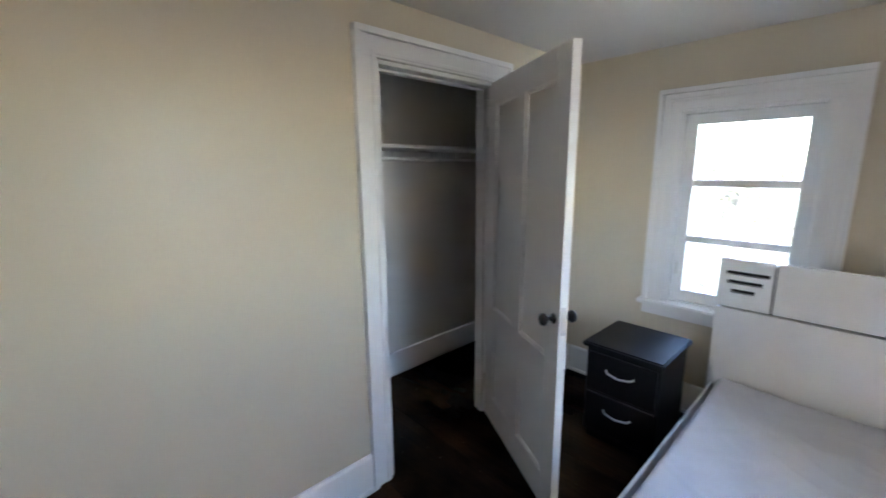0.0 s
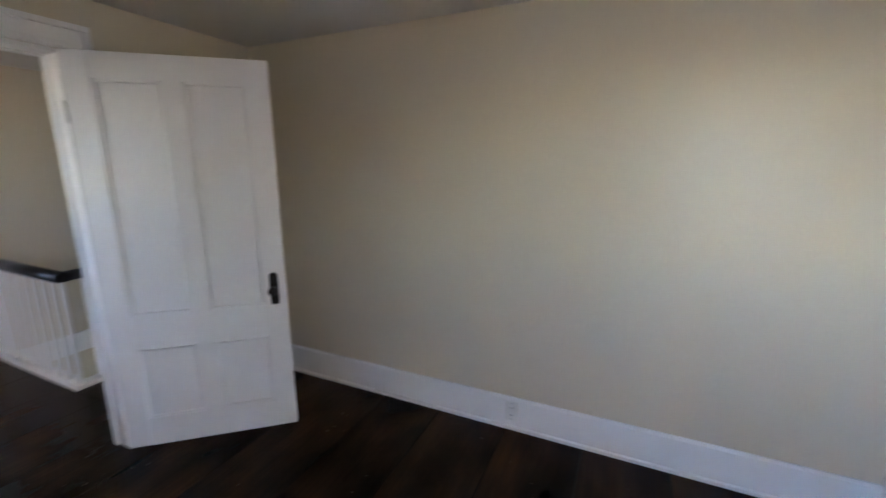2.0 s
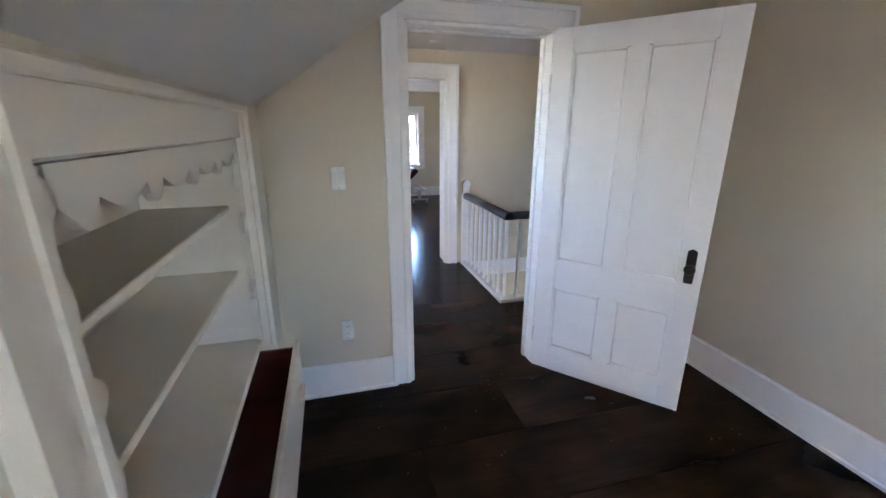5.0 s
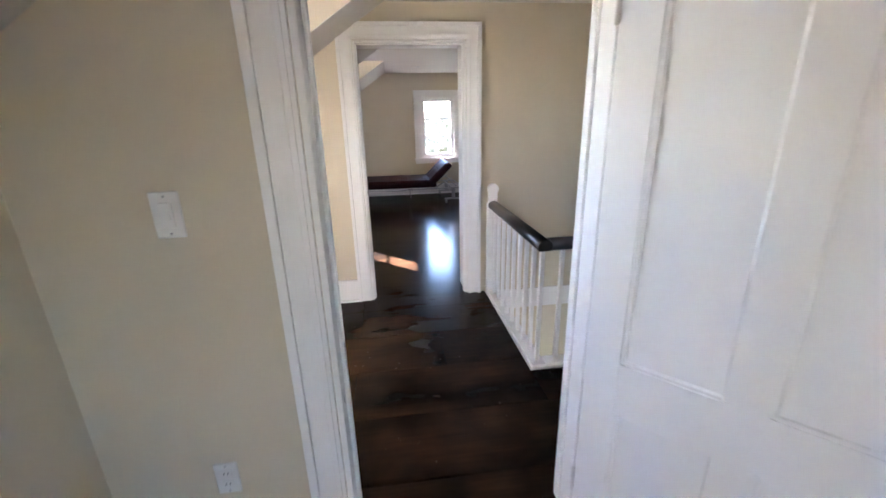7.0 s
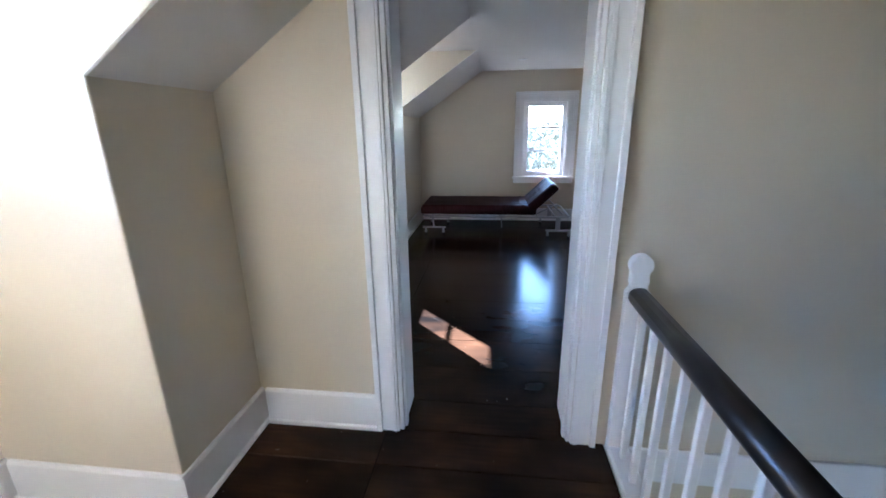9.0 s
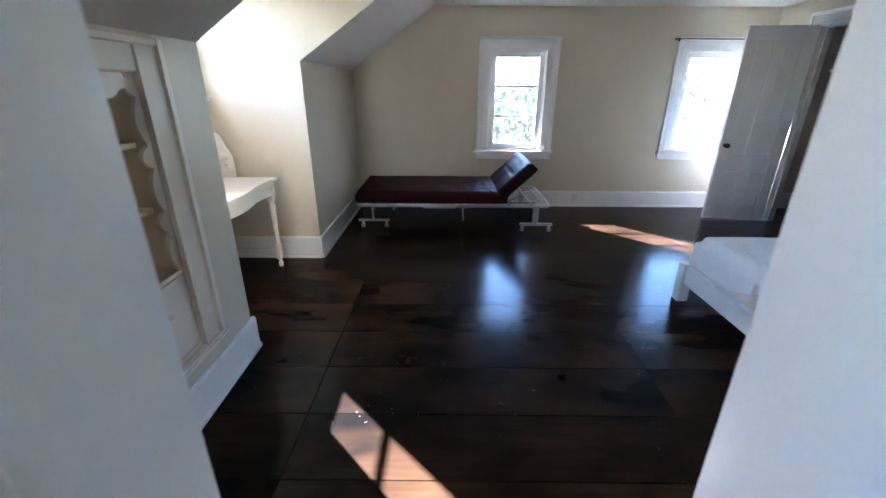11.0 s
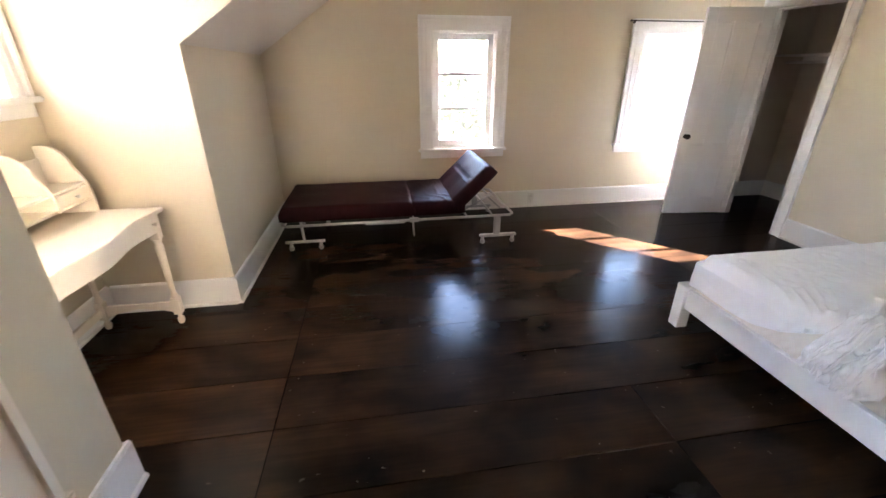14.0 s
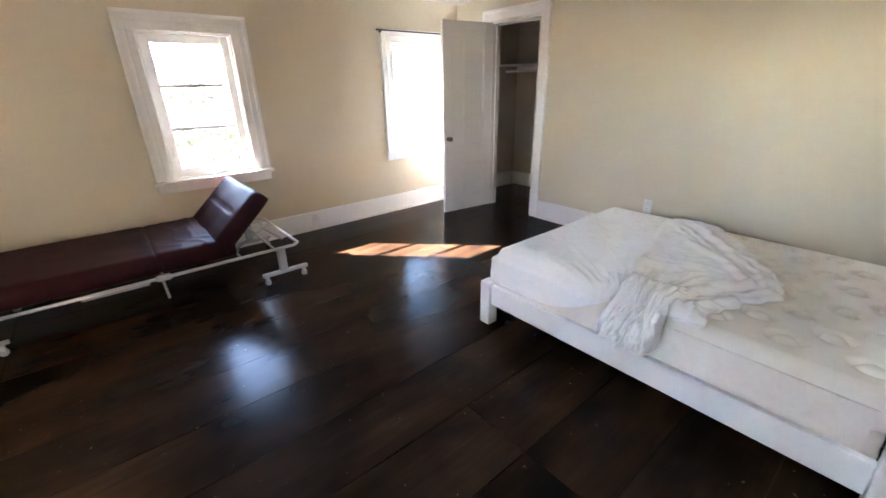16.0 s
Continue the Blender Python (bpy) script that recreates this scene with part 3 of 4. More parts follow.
for key, nm in (("D1", "hall"), ("D2", "large_bedroom"), ("D3", "small_bedroom")):
    to_south = Matrix(((-1, 0, 0, DWX[key]), (0, -1, 0, YD), (0, 0, 1, 0), (0, 0, 0, 1)))
    window("window_dormer_" + nm, "small white dormer window with moulded casing", to_south, w=DW["w"], z0=DZ0[key], z1=DW["z1"], bars=((DZ0[key] + DW["z1"]) / 2,), crank=True, deep=0.085, f=0.046)

rod = thing("curtain_rod", "thin dark metal curtain rod above the window", "curtain rod", pose(X3, W3Y, 1.925))
part("rod", tube(bmesh.new(), [(0.055, -0.50, 0), (0.055, 0.50, 0)], 0.006), DARK_METAL, rod)
for y in (-0.47, 0.47):
    part("bracket", a_box(0.034, 0.06, y - 0.008, y + 0.008, -0.025, 0.008, 0.002), DARK_METAL, rod)
for y in (-0.51, 0.51):
    part("finial", lathe(bmesh.new(), [(0.004, -0.012), (0.011, -0.004), (0.011, 0.004), (0.004, 0.012)], 0.055, y, 0, "y", 10), DARK_METAL, rod)

# ---- stairwell: wall below the floor, stairs, floor-level trim ----
LX, LY0 = -2.4, -1.3
# The opening is unseen, added so that daylight reaches the stairwell walls.
structure("wall_lower_hall_south", wall_mesh("y", LY0 - 0.2, LY0, X2A, LX, -2.8, -0.06, [(-3.7, -3.3, -1.6, -1.35)]), LOWER, "pale painted lower hall wall with an added opening for light")
structure("wall_lower_hall_east", a_box(LX, LX + 0.15, LY0, Y3 + 0.12, -2.8, -0.06), LOWER, "pale painted lower hall wall")
structure("wall_lower_hall_west", a_box(X2B, X2A, LY0, YK - 0.1, -2.8, -0.06), LOWER, "pale painted lower hall wall")
bm = bmesh.new()
box(bm, X2A, LX, LY0, RAIL_Y - 0.055, -0.12, -0.062)
box(bm, RAIL_X + 0.055, LX, RAIL_Y - 0.055, Y3, -0.12, -0.062)
structure("ceiling_lower_hall", bm, CEILING, "white ceiling of the lower hall")
bm = bmesh.new()
box(bm, X2A, RAIL_X + 0.05, RAIL_Y - 0.05, RAIL_Y - 0.035, -0.22, 0.0)
box(bm, RAIL_X + 0.035, RAIL_X + 0.05, RAIL_Y - 0.03, STAIR_TOP, -0.22, 0.0)
structure("trim_stairwell_edge", bm, TRIM, "white painted edge boards of the stairwell opening")
structure("floor_lower_hall", a_box(X2A, LX, LY0, Y3, -2.9, -2.8), FLOOR, "dark floor at the foot of the stairs")
structure("trim_stairwell", a_box(X2A, X2A + 0.018, RAIL_Y + 0.06, STAIR_TOP, -0.185, -0.002, 0.004), TRIM, "white painted trim board at floor level round the stairwell")
stairs = thing("staircase", "staircase with black treads and white risers going down", "stairs", pose(X2A, STAIR_TOP, 0), kind="structure")
RISE, RUN = 0.185, 0.226
width = RAIL_X - 0.02 - X2A
for i in range(1, 14):
    z, y = -RISE * i, -RUN * i
    part("tread", a_box(0.028, width - 0.004, y - 0.028, y + RUN - 0.002, z - 0.03, z, 0.006), TREAD, stairs)
    part("riser", a_box(0.028, width - 0.004, y + RUN - 0.02, y + RUN, z + 0.001, z + RISE - 0.031), TRIM, stairs)
sk = [(0.0, 0.04), (0.0, -0.22), (-RUN * 13, -0.22 - RISE * 13), (-RUN * 13, 0.04 - RISE * 13)]
part("skirt_board", prism(bmesh.new(), [(y, z + 0.16) for y, z in sk], "x", 0.0005, 0.026), TRIM, stairs)

# ---- balustrade ----
rail = thing("balustrade", "white square balusters under a black rounded handrail round the stairwell", "railing", pose(X2A, RAIL_Y, 0))
L = RAIL_X - X2A
LY = STAIR_TOP - RAIL_Y
HRZ = 0.752
hr = [(-0.034, 0.0), (0.034, 0.0), (0.042, 0.018), (0.040, 0.042), (0.024, 0.058), (0.0, 0.063), (-0.024, 0.058), (-0.040, 0.042), (-0.042, 0.018)]
bm = prism(bmesh.new(), [(u, v + HRZ) for u, v in hr], "x", 0.045, L + 0.042)
for f in bm.faces:
    f.smooth = len(f.verts) == 4
part("handrail", bm, BLACK_RAIL, rail, "black rounded handrail")
bm = prism(bmesh.new(), [(u + L, v + HRZ + 0.0005) for u, v in hr], "y", 0.036, LY)
for f in bm.faces:
    f.smooth = len(f.verts) == 4
part("handrail", bm, BLACK_RAIL, rail, "black rounded handrail")
part("base_rail", a_box(0.02, L + 0.05, -0.045, 0.045, 0.004, 0.026, 0.004), TRIM, rail)
part("base_rail", a_box(L - 0.045, L + 0.045, 0.046, LY, 0.004, 0.0255, 0.004), TRIM, rail)
n = 9
for i in range(n):
    x = 0.105 + (L - 0.105) * i / (n - 1)
    part("baluster", a_box(x - 0.0125, x + 0.0125, -0.0125, 0.0125, 0.0255, HRZ + 0.002, 0.002), TRIM, rail)
for i in range(1, 22):
    y = 0.119 * i
    part("baluster", a_box(L - 0.0125, L + 0.0125, y - 0.0125, y + 0.0125, 0.025, HRZ + 0.002, 0.002), TRIM, rail)
outline = [(-0.048, 0.0), (0.048, 0.0), (0.048, 0.79)]
outline += [(0.048 - 0.016 * math.sin(a), 0.79 + 0.055 * a / math.pi) for a in (0.8, 1.6, 2.4)]
outline += [(0.046 * math.sin(a), 0.905 - 0.046 * math.cos(a)) for a in [0.75 + 0.33 * k for k in range(15)]]
outline += [(-0.048 + 0.016 * math.sin(a), 0.79 + 0.055 * a / math.pi) for a in (2.4, 1.6, 0.8)]
outline += [(-0.048, 0.79)]
part("newel", prism(bmesh.new(), outline, "x", 0.002, 0.045, 0.004), TRIM, rail, "white half newel with a round scalloped head")


# ---- switches and outlets ----
def wall_plate(name, label, m, outlet):
    """Local x along the wall, y out of the wall into the room, z up."""
    p = thing(name, label, "switch" if not outlet else "outlet", m)
    part("cover_plate", a_box(-0.036, 0.036, 0.0, 0.006, -0.06, 0.06, 0.003), PLASTIC, p)
    if outlet:
        for z in (-0.021, 0.021):
            s = part("socket", a_box(-0.017, 0.017, 0.006, 0.009, z - 0.015, z + 0.015, 0.003), PLASTIC, p)
            for x in (-0.006, 0.006):
                part("slot", a_box(x - 0.0012, x + 0.0012, 0.009, 0.0095, z - 0.003, z + 0.006), SLOT, s)
    else:
        part("rocker", a_box(-0.017, 0.017, 0.006, 0.010, -0.033, 0.033, 0.003), PLASTIC, p)
        part("dimmer_slider", a_box(-0.009, -0.003, 0.010, 0.013, -0.012, 0.002, 0.001), PLASTIC, p)
    for z in (-0.048, 0.048):
        part("screw", lathe(bmesh.new(), [(0.003, 0.006), (0.0028, 0.0072)], 0, 0, z, "y", 8), GREY_PLASTIC, p)
    return p


face_east = Matrix(((0, 1, 0, 0), (-1, 0, 0, 0), (0, 0, 1, 0), (0, 0, 0, 1)))
face_south = Matrix(((-1, 0, 0, 0), (0, -1, 0, 0), (0, 0, 1, 0), (0, 0, 0, 1)))
wall_plate("light_switch", "white dimmer light switch on the cream wall", Matrix.Translation((X1A, -0.747, 1.256)) @ face_east, False)
wall_plate("power_outlet", "white duplex power outlet on the cream wall", Matrix.Translation((X1A, -0.755, 0.399)) @ face_east, True)
wall_plate("power_outlet", "white duplex power outlet set in the baseboard", Matrix.Translation((-1.15, Y1 - 0.0185, 0.115)) @ face_south, True)
wall_plate("power_outlet", "white duplex power outlet set in the baseboard", Matrix.Translation((X3 + 0.0185, 1.64, 0.105)) @ face_east, True)
wall_plate("power_outlet", "white duplex power outlet on the cream wall behind the bed", Matrix.Translation((-7.49, Y3, 0.372)) @ face_south, True)

# ---- recessed ceiling lights ----
for x, y in ((-4.73, 0.21), (-6.49, 0.45), (-9.0, 0.39)):
    lamp = thing("recessed_light", "small white recessed ceiling light, switched off", "ceiling light", pose(x, y, ZC), "ceiling lights")
    part("trim_ring", lathe(bmesh.new(), [(0.032, 0.0), (0.036, -0.005), (0.05, -0.006), (0.055, 0.0)], 0, 0, 0, "z", 24), PLASTIC, lamp)
    part("lens", lathe(bmesh.new(), [(0.035, -0.003), (0.02, -0.0045)], 0, 0, 0, "z", 24), LAMP, lamp)


# ---- built-in shelves in the knee walls ----
def scallops(length, n, depth):
    """Edge of a scalloped board from (0, 0) to (length, 0): long shallow lobes with a small round bump between them."""
    pts = []
    w = length / n
    for i in range(n):
        a = w * i
        for k in range(8):
            q = k / 8
            pts.append((a + w * 0.68 * q, depth * (0.10 + 0.62 * math.sin(math.pi * q))))
        for k in range(7):
            q = k / 7
            pts.append((a + w * (0.68 + 0.32 * q), depth * (0.12 + 0.88 * math.sin(math.pi * q) ** 0.7)))
    return pts


def built_in(name, label, x0, x1, pulled, two_knobs, inside, casing=0.115, low=0.672):
    u = thing(name, label, "built-in shelves", pose((x0 + x1) / 2, YK, 0))
    hw = (x1 - x0) / 2
    iw = hw - casing
    z0, z1 = UZ
    for s in (-1, 1):
        out = [(iw + 0.003, 0.0), (hw, 0.0), (hw, 0.032), (hw - 0.028, 0.032), (hw - 0.030, 0.018), (iw + 0.024, 0.018), (iw + 0.022, 0.025), (iw + 0.003, 0.025)]
        out = [(s * p, q) for p, q in out]
        bm = prism(bmesh.new(), out if s > 0 else out[::-1], "z", z0 - 0.02, z1 + 0.115)
        bmesh.ops.recalc_face_normals(bm, faces=bm.faces)
        part("casing_upright", bm, UNIT, u)
    bm = box(bmesh.new(), -iw - 0.001, iw + 0.001, 0.0, 0.0175, z1 + 0.003, z1 + 0.115, 0.004)
    box(bm, -hw + 0.03, hw - 0.03, 0.016, 0.0315, z1 + 0.09, z1 + 0.115, 0.005)
    part("casing_head", bm, UNIT, u)
    part("ledge", a_box(-hw - 0.02, hw + 0.02, 0.0, 0.045, z0 - 0.052, z0 - 0.021, 0.008, segments=2), UNIT, u)
    d = -0.34
    part("back_panel", a_box(-iw - 0.02, iw + 0.02, d - 0.02, d, z0, z1), inside, u)
    for s in (-1, 1):
        a, b = sorted((s * iw, s * (iw + 0.02)))
        part("side_panel", a_box(a, b, d + 0.0005, -0.001, z0, z1), inside, u)
    part("top_panel", a_box(-iw, iw, d, -0.001, z1, z1 + 0.02), inside, u)
    part("bottom_panel", a_box(-iw, iw, d, -0.001, z0 - 0.02, z0), inside, u)
    for z in (low, 0.972, 1.226):
        part("shelf", a_box(-iw, iw, d, -0.055 if z > low else -0.004, z - 0.022, z, 0.003), inside, u)
    for s in (-1, 1):
        base = z1 - low
        edge = scallops(base, 3, 0.05)
        out = [(s * iw, low), *[(s * (iw - 0.012 - q), low + p) for p, q in edge], (s * (iw - 0.05), z1 - 0.002), (s * iw, z1 - 0.002)]
        part("scalloped_trim", prism(bmesh.new(), out, "y", -0.016, 0.001), UNIT, u)
    edge = scallops(2 * iw - 0.16, 4, 0.045)
    out = [(-iw + 0.052, z1 - 0.002), (-iw + 0.052, z1 - 0.05), *[(-iw + 0.08 + p, z1 - 0.05 - q) for p, q in edge], (iw - 0.052, z1 - 0.05), (iw - 0.052, z1 - 0.002)]
    part("scalloped_trim", prism(bmesh.new(), out, "y", -0.016, 0.001), UNIT, u)
    dr = part("drawer", a_box(-iw + 0.004, iw - 0.004, pulled - 0.018, pulled, z0 + 0.006, low - 0.026, 0.003), UNIT, u, "white painted drawer front")
    bm = bmesh.new()
    back = max(d + 0.02, pulled - 0.32)
    box(bm, -iw + 0.02, iw - 0.02, back, pulled - 0.018, z0 + 0.03, z0 + 0.04)
    for s in (-1, 1):
        a, b = sorted((s * (iw - 0.032), s * (iw - 0.02)))
        box(bm, a, b, back, pulled - 0.018, z0 + 0.02, low - 0.05)
    part("drawer_box", bm, DRAWER_IN, dr, "dark red-brown drawer inside")
    for x in ((-iw * 0.5, iw * 0.5) if two_knobs else (-iw * 0.62, iw * 0.62)):
        part("drawer_pull", a_box(x - 0.055, x + 0.055, pulled, pulled + 0.026, low - 0.165, low - 0.135, 0.008, segments=2), UNIT, dr)
    return u


built_in("built_in_shelves", "white built-in shelves with scalloped trim, one drawer pulled open", U1[0], U1[1], 0.135, False, UNIT)
built_in("built_in_shelves", "white built-in shelves with scalloped trim above a closed drawer", U3[0], U3[1], 0.004, True, SHELF_WARM_LIT, 0.150, 0.706)

# ---- closet fittings ----
for nm, xs, y0, y1, z in (("small", (0.102, 2.138), 1.90, 2.283, 1.67), ("large", (-9.978, -8.202), 4.35, 4.748, 1.60)):
    sh = thing("closet_shelf", "white painted closet shelf with a hanging rod under it", "shelf", pose((xs[0] + xs[1]) / 2, y1, z), "closet shelves")
    hw = (xs[1] - xs[0]) / 2
    part("board", a_box(-hw, hw, y0 - y1, 0, 0, 0.02, 0.003), TRIM, sh)
    part("cleat", a_box(-hw, hw, -0.018, 0, -0.07, -0.001, 0.003), TRIM, sh)
    part("hanging_rod", tube(bmesh.new(), [(-hw, (y0 - y1) * 0.55, -0.06), (hw, (y0 - y1) * 0.55, -0.06)], 0.013), TRIM, sh)

# ---- small bedroom: nightstand ----
ns = thing("nightstand", "espresso brown two-drawer nightstand with curved steel handles", "nightstand", pose(1.75, 0.745, 0))
part("top", a_box(-0.225, 0.225, -0.215, 0.215, 0.565, 0.595, 0.008, segments=2), ESPRESSO, ns)
part("body", a_box(-0.195, 0.205, -0.195, 0.195, 0.05, 0.564, 0.003), ESPRESSO, ns)
part("plinth", a_box(-0.175, 0.2, -0.18, 0.18, 0.0, 0.049), ESPRESSO, ns)
for z0, z1 in ((0.075, 0.30), (0.315, 0.54)):
    d = part("drawer", a_box(-0.211, -0.196, -0.185, 0.185, z0, z1, 0.003), ESPRESSO, ns)
    pts = [(-0.211, -0.075, (z0 + z1) / 2 + 0.03), (-0.228, -0.06, (z0 + z1) / 2 + 0.022), (-0.232, 0.0, (z0 + z1) / 2 + 0.012), (-0.228, 0.06, (z0 + z1) / 2 + 0.022), (-0.211, 0.075, (z0 + z1) / 2 + 0.03)]
    part("handle", tube(bmesh.new(), pts, 0.006), STEEL, d, "curved brushed steel handle")


# ---- soft slabs ----
def soft_slab(x0, x1, y0, y1, z0, z1, r, nx, ny, lift=None, sag=0.0):
    """A stuffed slab with rounded rims. lift(x, y) shapes the top."""
    bm = bmesh.new()
    def ease(a, b, p, n):
        q = p / n
        return a + (b - a) * q
    top, bot = [], []
    for i in range(nx + 1):
        row, row2 = [], []
        for j in range(ny + 1):
            x, y = ease(x0, x1, i, nx), ease(y0, y1, j, ny)
            ex, ey = min(x - x0, x1 - x), min(y - y0, y1 - y)
            k = max(0.0, r - ex), max(0.0, r - ey)
            h = min(r, math.hypot(*k))
            drop = r - math.sqrt(max(0.0, r * r - h * h))
            row.append(bm.verts.new((x, y, z1 - drop + (lift(x, y) if lift else 0.0))))
            row2.append(bm.verts.new((x, y, z0 + drop * 0.4)))
        top.append(row)
        bot.append(row2)
    for i in range(nx):
        for j in range(ny):
            bm.faces.new((top[i][j], top[i + 1][j], top[i + 1][j + 1], top[i][j + 1]))
            bm.faces.new((bot[i][j], bot[i][j + 1], bot[i + 1][j + 1], bot[i + 1][j]))
    rim = [(i, 0) for i in range(nx)] + [(nx, j) for j in range(ny)] + [(i, ny) for i in range(nx, 0, -1)] + [(0, j) for j in range(ny, 0, -1)]
    for (a, b), (c, d) in zip(rim, rim[1:] + rim[:1]):
        bm.faces.new((top[a][b], bot[a][b], bot[c][d], top[c][d]))
    bmesh.ops.recalc_face_normals(bm, faces=bm.faces)
    return bm


# ---- small bedroom: bed ----
bed = thing("bed", "white lacquered bed with a tall slotted headboard and a bare mattress", "bed", pose(2.12, -0.28, 0))
def slotted(bm, x0, x1, y0, y1, z0, z1, slots):
    ys = sorted({y0, y1, *[v for s in slots for v in s[:2]]})
    zs = sorted({z0, z1, *[v for s in slots for v in s[2:]]})
    for a, b in zip(ys, ys[1:]):
        for c, d in zip(zs, zs[1:]):
            if not any(s[0] <= (a + b) / 2 <= s[1] and s[2] <= (c + d) / 2 <= s[3] for s in slots):
                box(bm, x0, x1, a, b, c, d)
    bmesh.ops.remove_doubles(bm, verts=bm.verts, dist=0.0001)
    return bm
slots = [(0.535, 0.725, 0.968, 0.990), (0.56, 0.715, 0.918, 0.940), (0.59, 0.695, 0.868, 0.890)]
part("headboard_corner_panel", slotted(bmesh.new(), -0.012, 0.018, 0.516, 0.757, 0.786, 1.055, slots), WHITE_BED, bed, "white headboard panel with three slots")
part("headboard_top_panel", a_box(-0.012, 0.018, -0.757, 0.506, 0.786, 1.055, 0.003), WHITE_BED, bed)
part("headboard_lower_panel", a_box(-0.012, 0.018, -0.757, 0.757, 0.12, 0.776, 0.003), WHITE_BED, bed)
# Near-black board, so the slots and panel joints show dark.
part("headboard_back", a_box(0.019, 0.05, -0.74, 0.74, 0.0, 1.035), SLOT, bed)
for y in (0.718, -0.73):
    part("side_rail", a_box(-2.05, -0.013, y - 0.0, y + 0.016, 0.12, 0.318, 0.004), WHITE_BED, bed)
part("foot_rail", a_box(-2.08, -2.051, -0.73, 0.73, 0.14, 0.34, 0.004), WHITE_BED, bed)
for y in (0.66, -0.72):
    part("leg", a_box(-2.06, -1.99, y, y + 0.06, 0.0, 0.139, 0.003), WHITE_BED, bed)
# Same near-black as the slots, darkening the gap round the mattress by colour.
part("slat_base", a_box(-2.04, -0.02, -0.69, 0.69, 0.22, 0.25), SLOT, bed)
mt = thing("mattress", "white covered mattress with plastic-like creases on the small bedroom's bed", "mattress", pose(2.10, -0.28, 0.251))
def creases(x, y):
    w = noise.noise((x * 2.0, y * 2.0, 6.0))
    fold = (1 - min(1.0, 3.0 * abs(noise.noise((x * 2.2 + 0.6 * w, y * 3.4 + x, 3.0))))) ** 3
    net = (1 - min(1.0, 3.0 * abs(noise.noise((x * 6.0 - y * 2, y * 5.0 + w, 15.0))))) ** 3
    return 0.010 * w + 0.008 * fold + 0.005 * net
part("cover", soft_slab(-2.0, -0.01, -0.68, 0.688, 0.0, 0.118, 0.03, 150, 100, creases), PLASTIC_COVER, mt, smooth=True)

# ---- large bedroom: folding bed with burgundy mattress ----
fb = thing("folding_bed", "folding bed with burgundy leatherette cushions on a grey steel frame", "folding bed", pose(-9.43, 0.05, 0))
def pad(name, y0, y1, seam):
    def lift(x, y):
        w = noise.noise((x * 3, y * 3, seam + 5))
        crease = (1 - min(1.0, 3.2 * abs(noise.noise((x * 2.6 + w, y * 7.0, seam))))) ** 3
        towards_head = min(1.0, max(0.0, (y - 0.16) / 0.3))
        return 0.006 * noise.noise((x * 4, y * 4, seam)) + 0.004 * math.cos(x * 3) + (0.002 + 0.009 * towards_head) * crease
    return soft_slab(-0.42, 0.42, y0, y1, 0.285, 0.415, 0.045, 44, 60, lift)
part("foot_cushion", pad("foot", -0.99, 0.158, 1.0), LEATHER, fb, smooth=True)
part("seat_cushion", pad("seat", 0.117, 0.60, 2.0), LEATHER, fb, smooth=True)
bm = soft_slab(-0.42, 0.42, 0.0, 0.49, 0.0, 0.125, 0.045, 30, 24, lambda x, y: (-0.012 if abs(y - 0.27) < 0.012 and abs(x) < 0.3 else 0.0) + 0.005 * noise.noise((x * 5, y * 5, 9)))
bm.transform(pose(0, 0.545, 0.30, 44, 0, 0))
part("head_cushion", bm, LEATHER, fb, "raised burgundy head cushion", smooth=True)
loop = [(0.445, -0.93), (0.40, -0.97), (-0.40, -0.97), (-0.445, -0.93), (-0.445, 1.0), (-0.40, 1.045), (0.40, 1.045), (0.445, 1.0)]
part("frame_tube", tube(bmesh.new(), [(x, y, 0.27) for x, y in loop], 0.0125, 8, True), TUBE, fb)
for y in (0.14, 0.62, 0.86):
    part("cross_bar", tube(bmesh.new(), [(-0.44, y, 0.262), (0.44, y, 0.262)], 0.009), TUBE, fb)
for x in (-0.25, 0.25):
    part("head_support", tube(bmesh.new(), [(x, 0.62, 0.27), (x, 0.90, 0.42)], 0.008), TUBE, fb)
    part("head_brace", tube(bmesh.new(), [(x, 0.98, 0.27), (x, 0.84, 0.40)], 0.008), TUBE, fb)
part("hinge_cover", a_box(0.435, 0.468, 0.10, 0.18, 0.255, 0.292, 0.004), TUBE, fb)
part("side_sleeve", a_box(0.438, 0.466, -0.28, 0.06, 0.250, 0.272, 0.004), TUBE, fb)
for x in (-0.43, 0.43):
    part("middle_leg", tube(bmesh.new(), [(x * 0.97, 0.13, 0.26), (x * 0.97, 0.14, 0.11)], 0.008), TUBE, fb)
def caster(x, y, parent):
    w = part("caster", lathe(bmesh.new(), [(0.010, -0.013), (0.021, -0.011), (0.023, 0), (0.021, 0.011), (0.010, 0.013)], x, y, 0.023, "x", 14), GREY_PLASTIC, parent, "grey plastic caster wheel")
    part("fork", a_box(x - 0.017, x + 0.017, y - 0.012, y + 0.012, 0.036, 0.070, 0.004), TUBE, w)
for x in (0.33, -0.33):
    part("foot_post", tube(bmesh.new(), [(x, -0.835, 0.27), (x, -0.825, 0.085)], 0.012), TUBE, fb)
    bar = part("foot_bar", tube(bmesh.new(), [(x, -0.985, 0.082), (x, -0.65, 0.082)], 0.014), TUBE, fb)
    caster(x, -0.94, bar)
    caster(x, -0.687, bar)
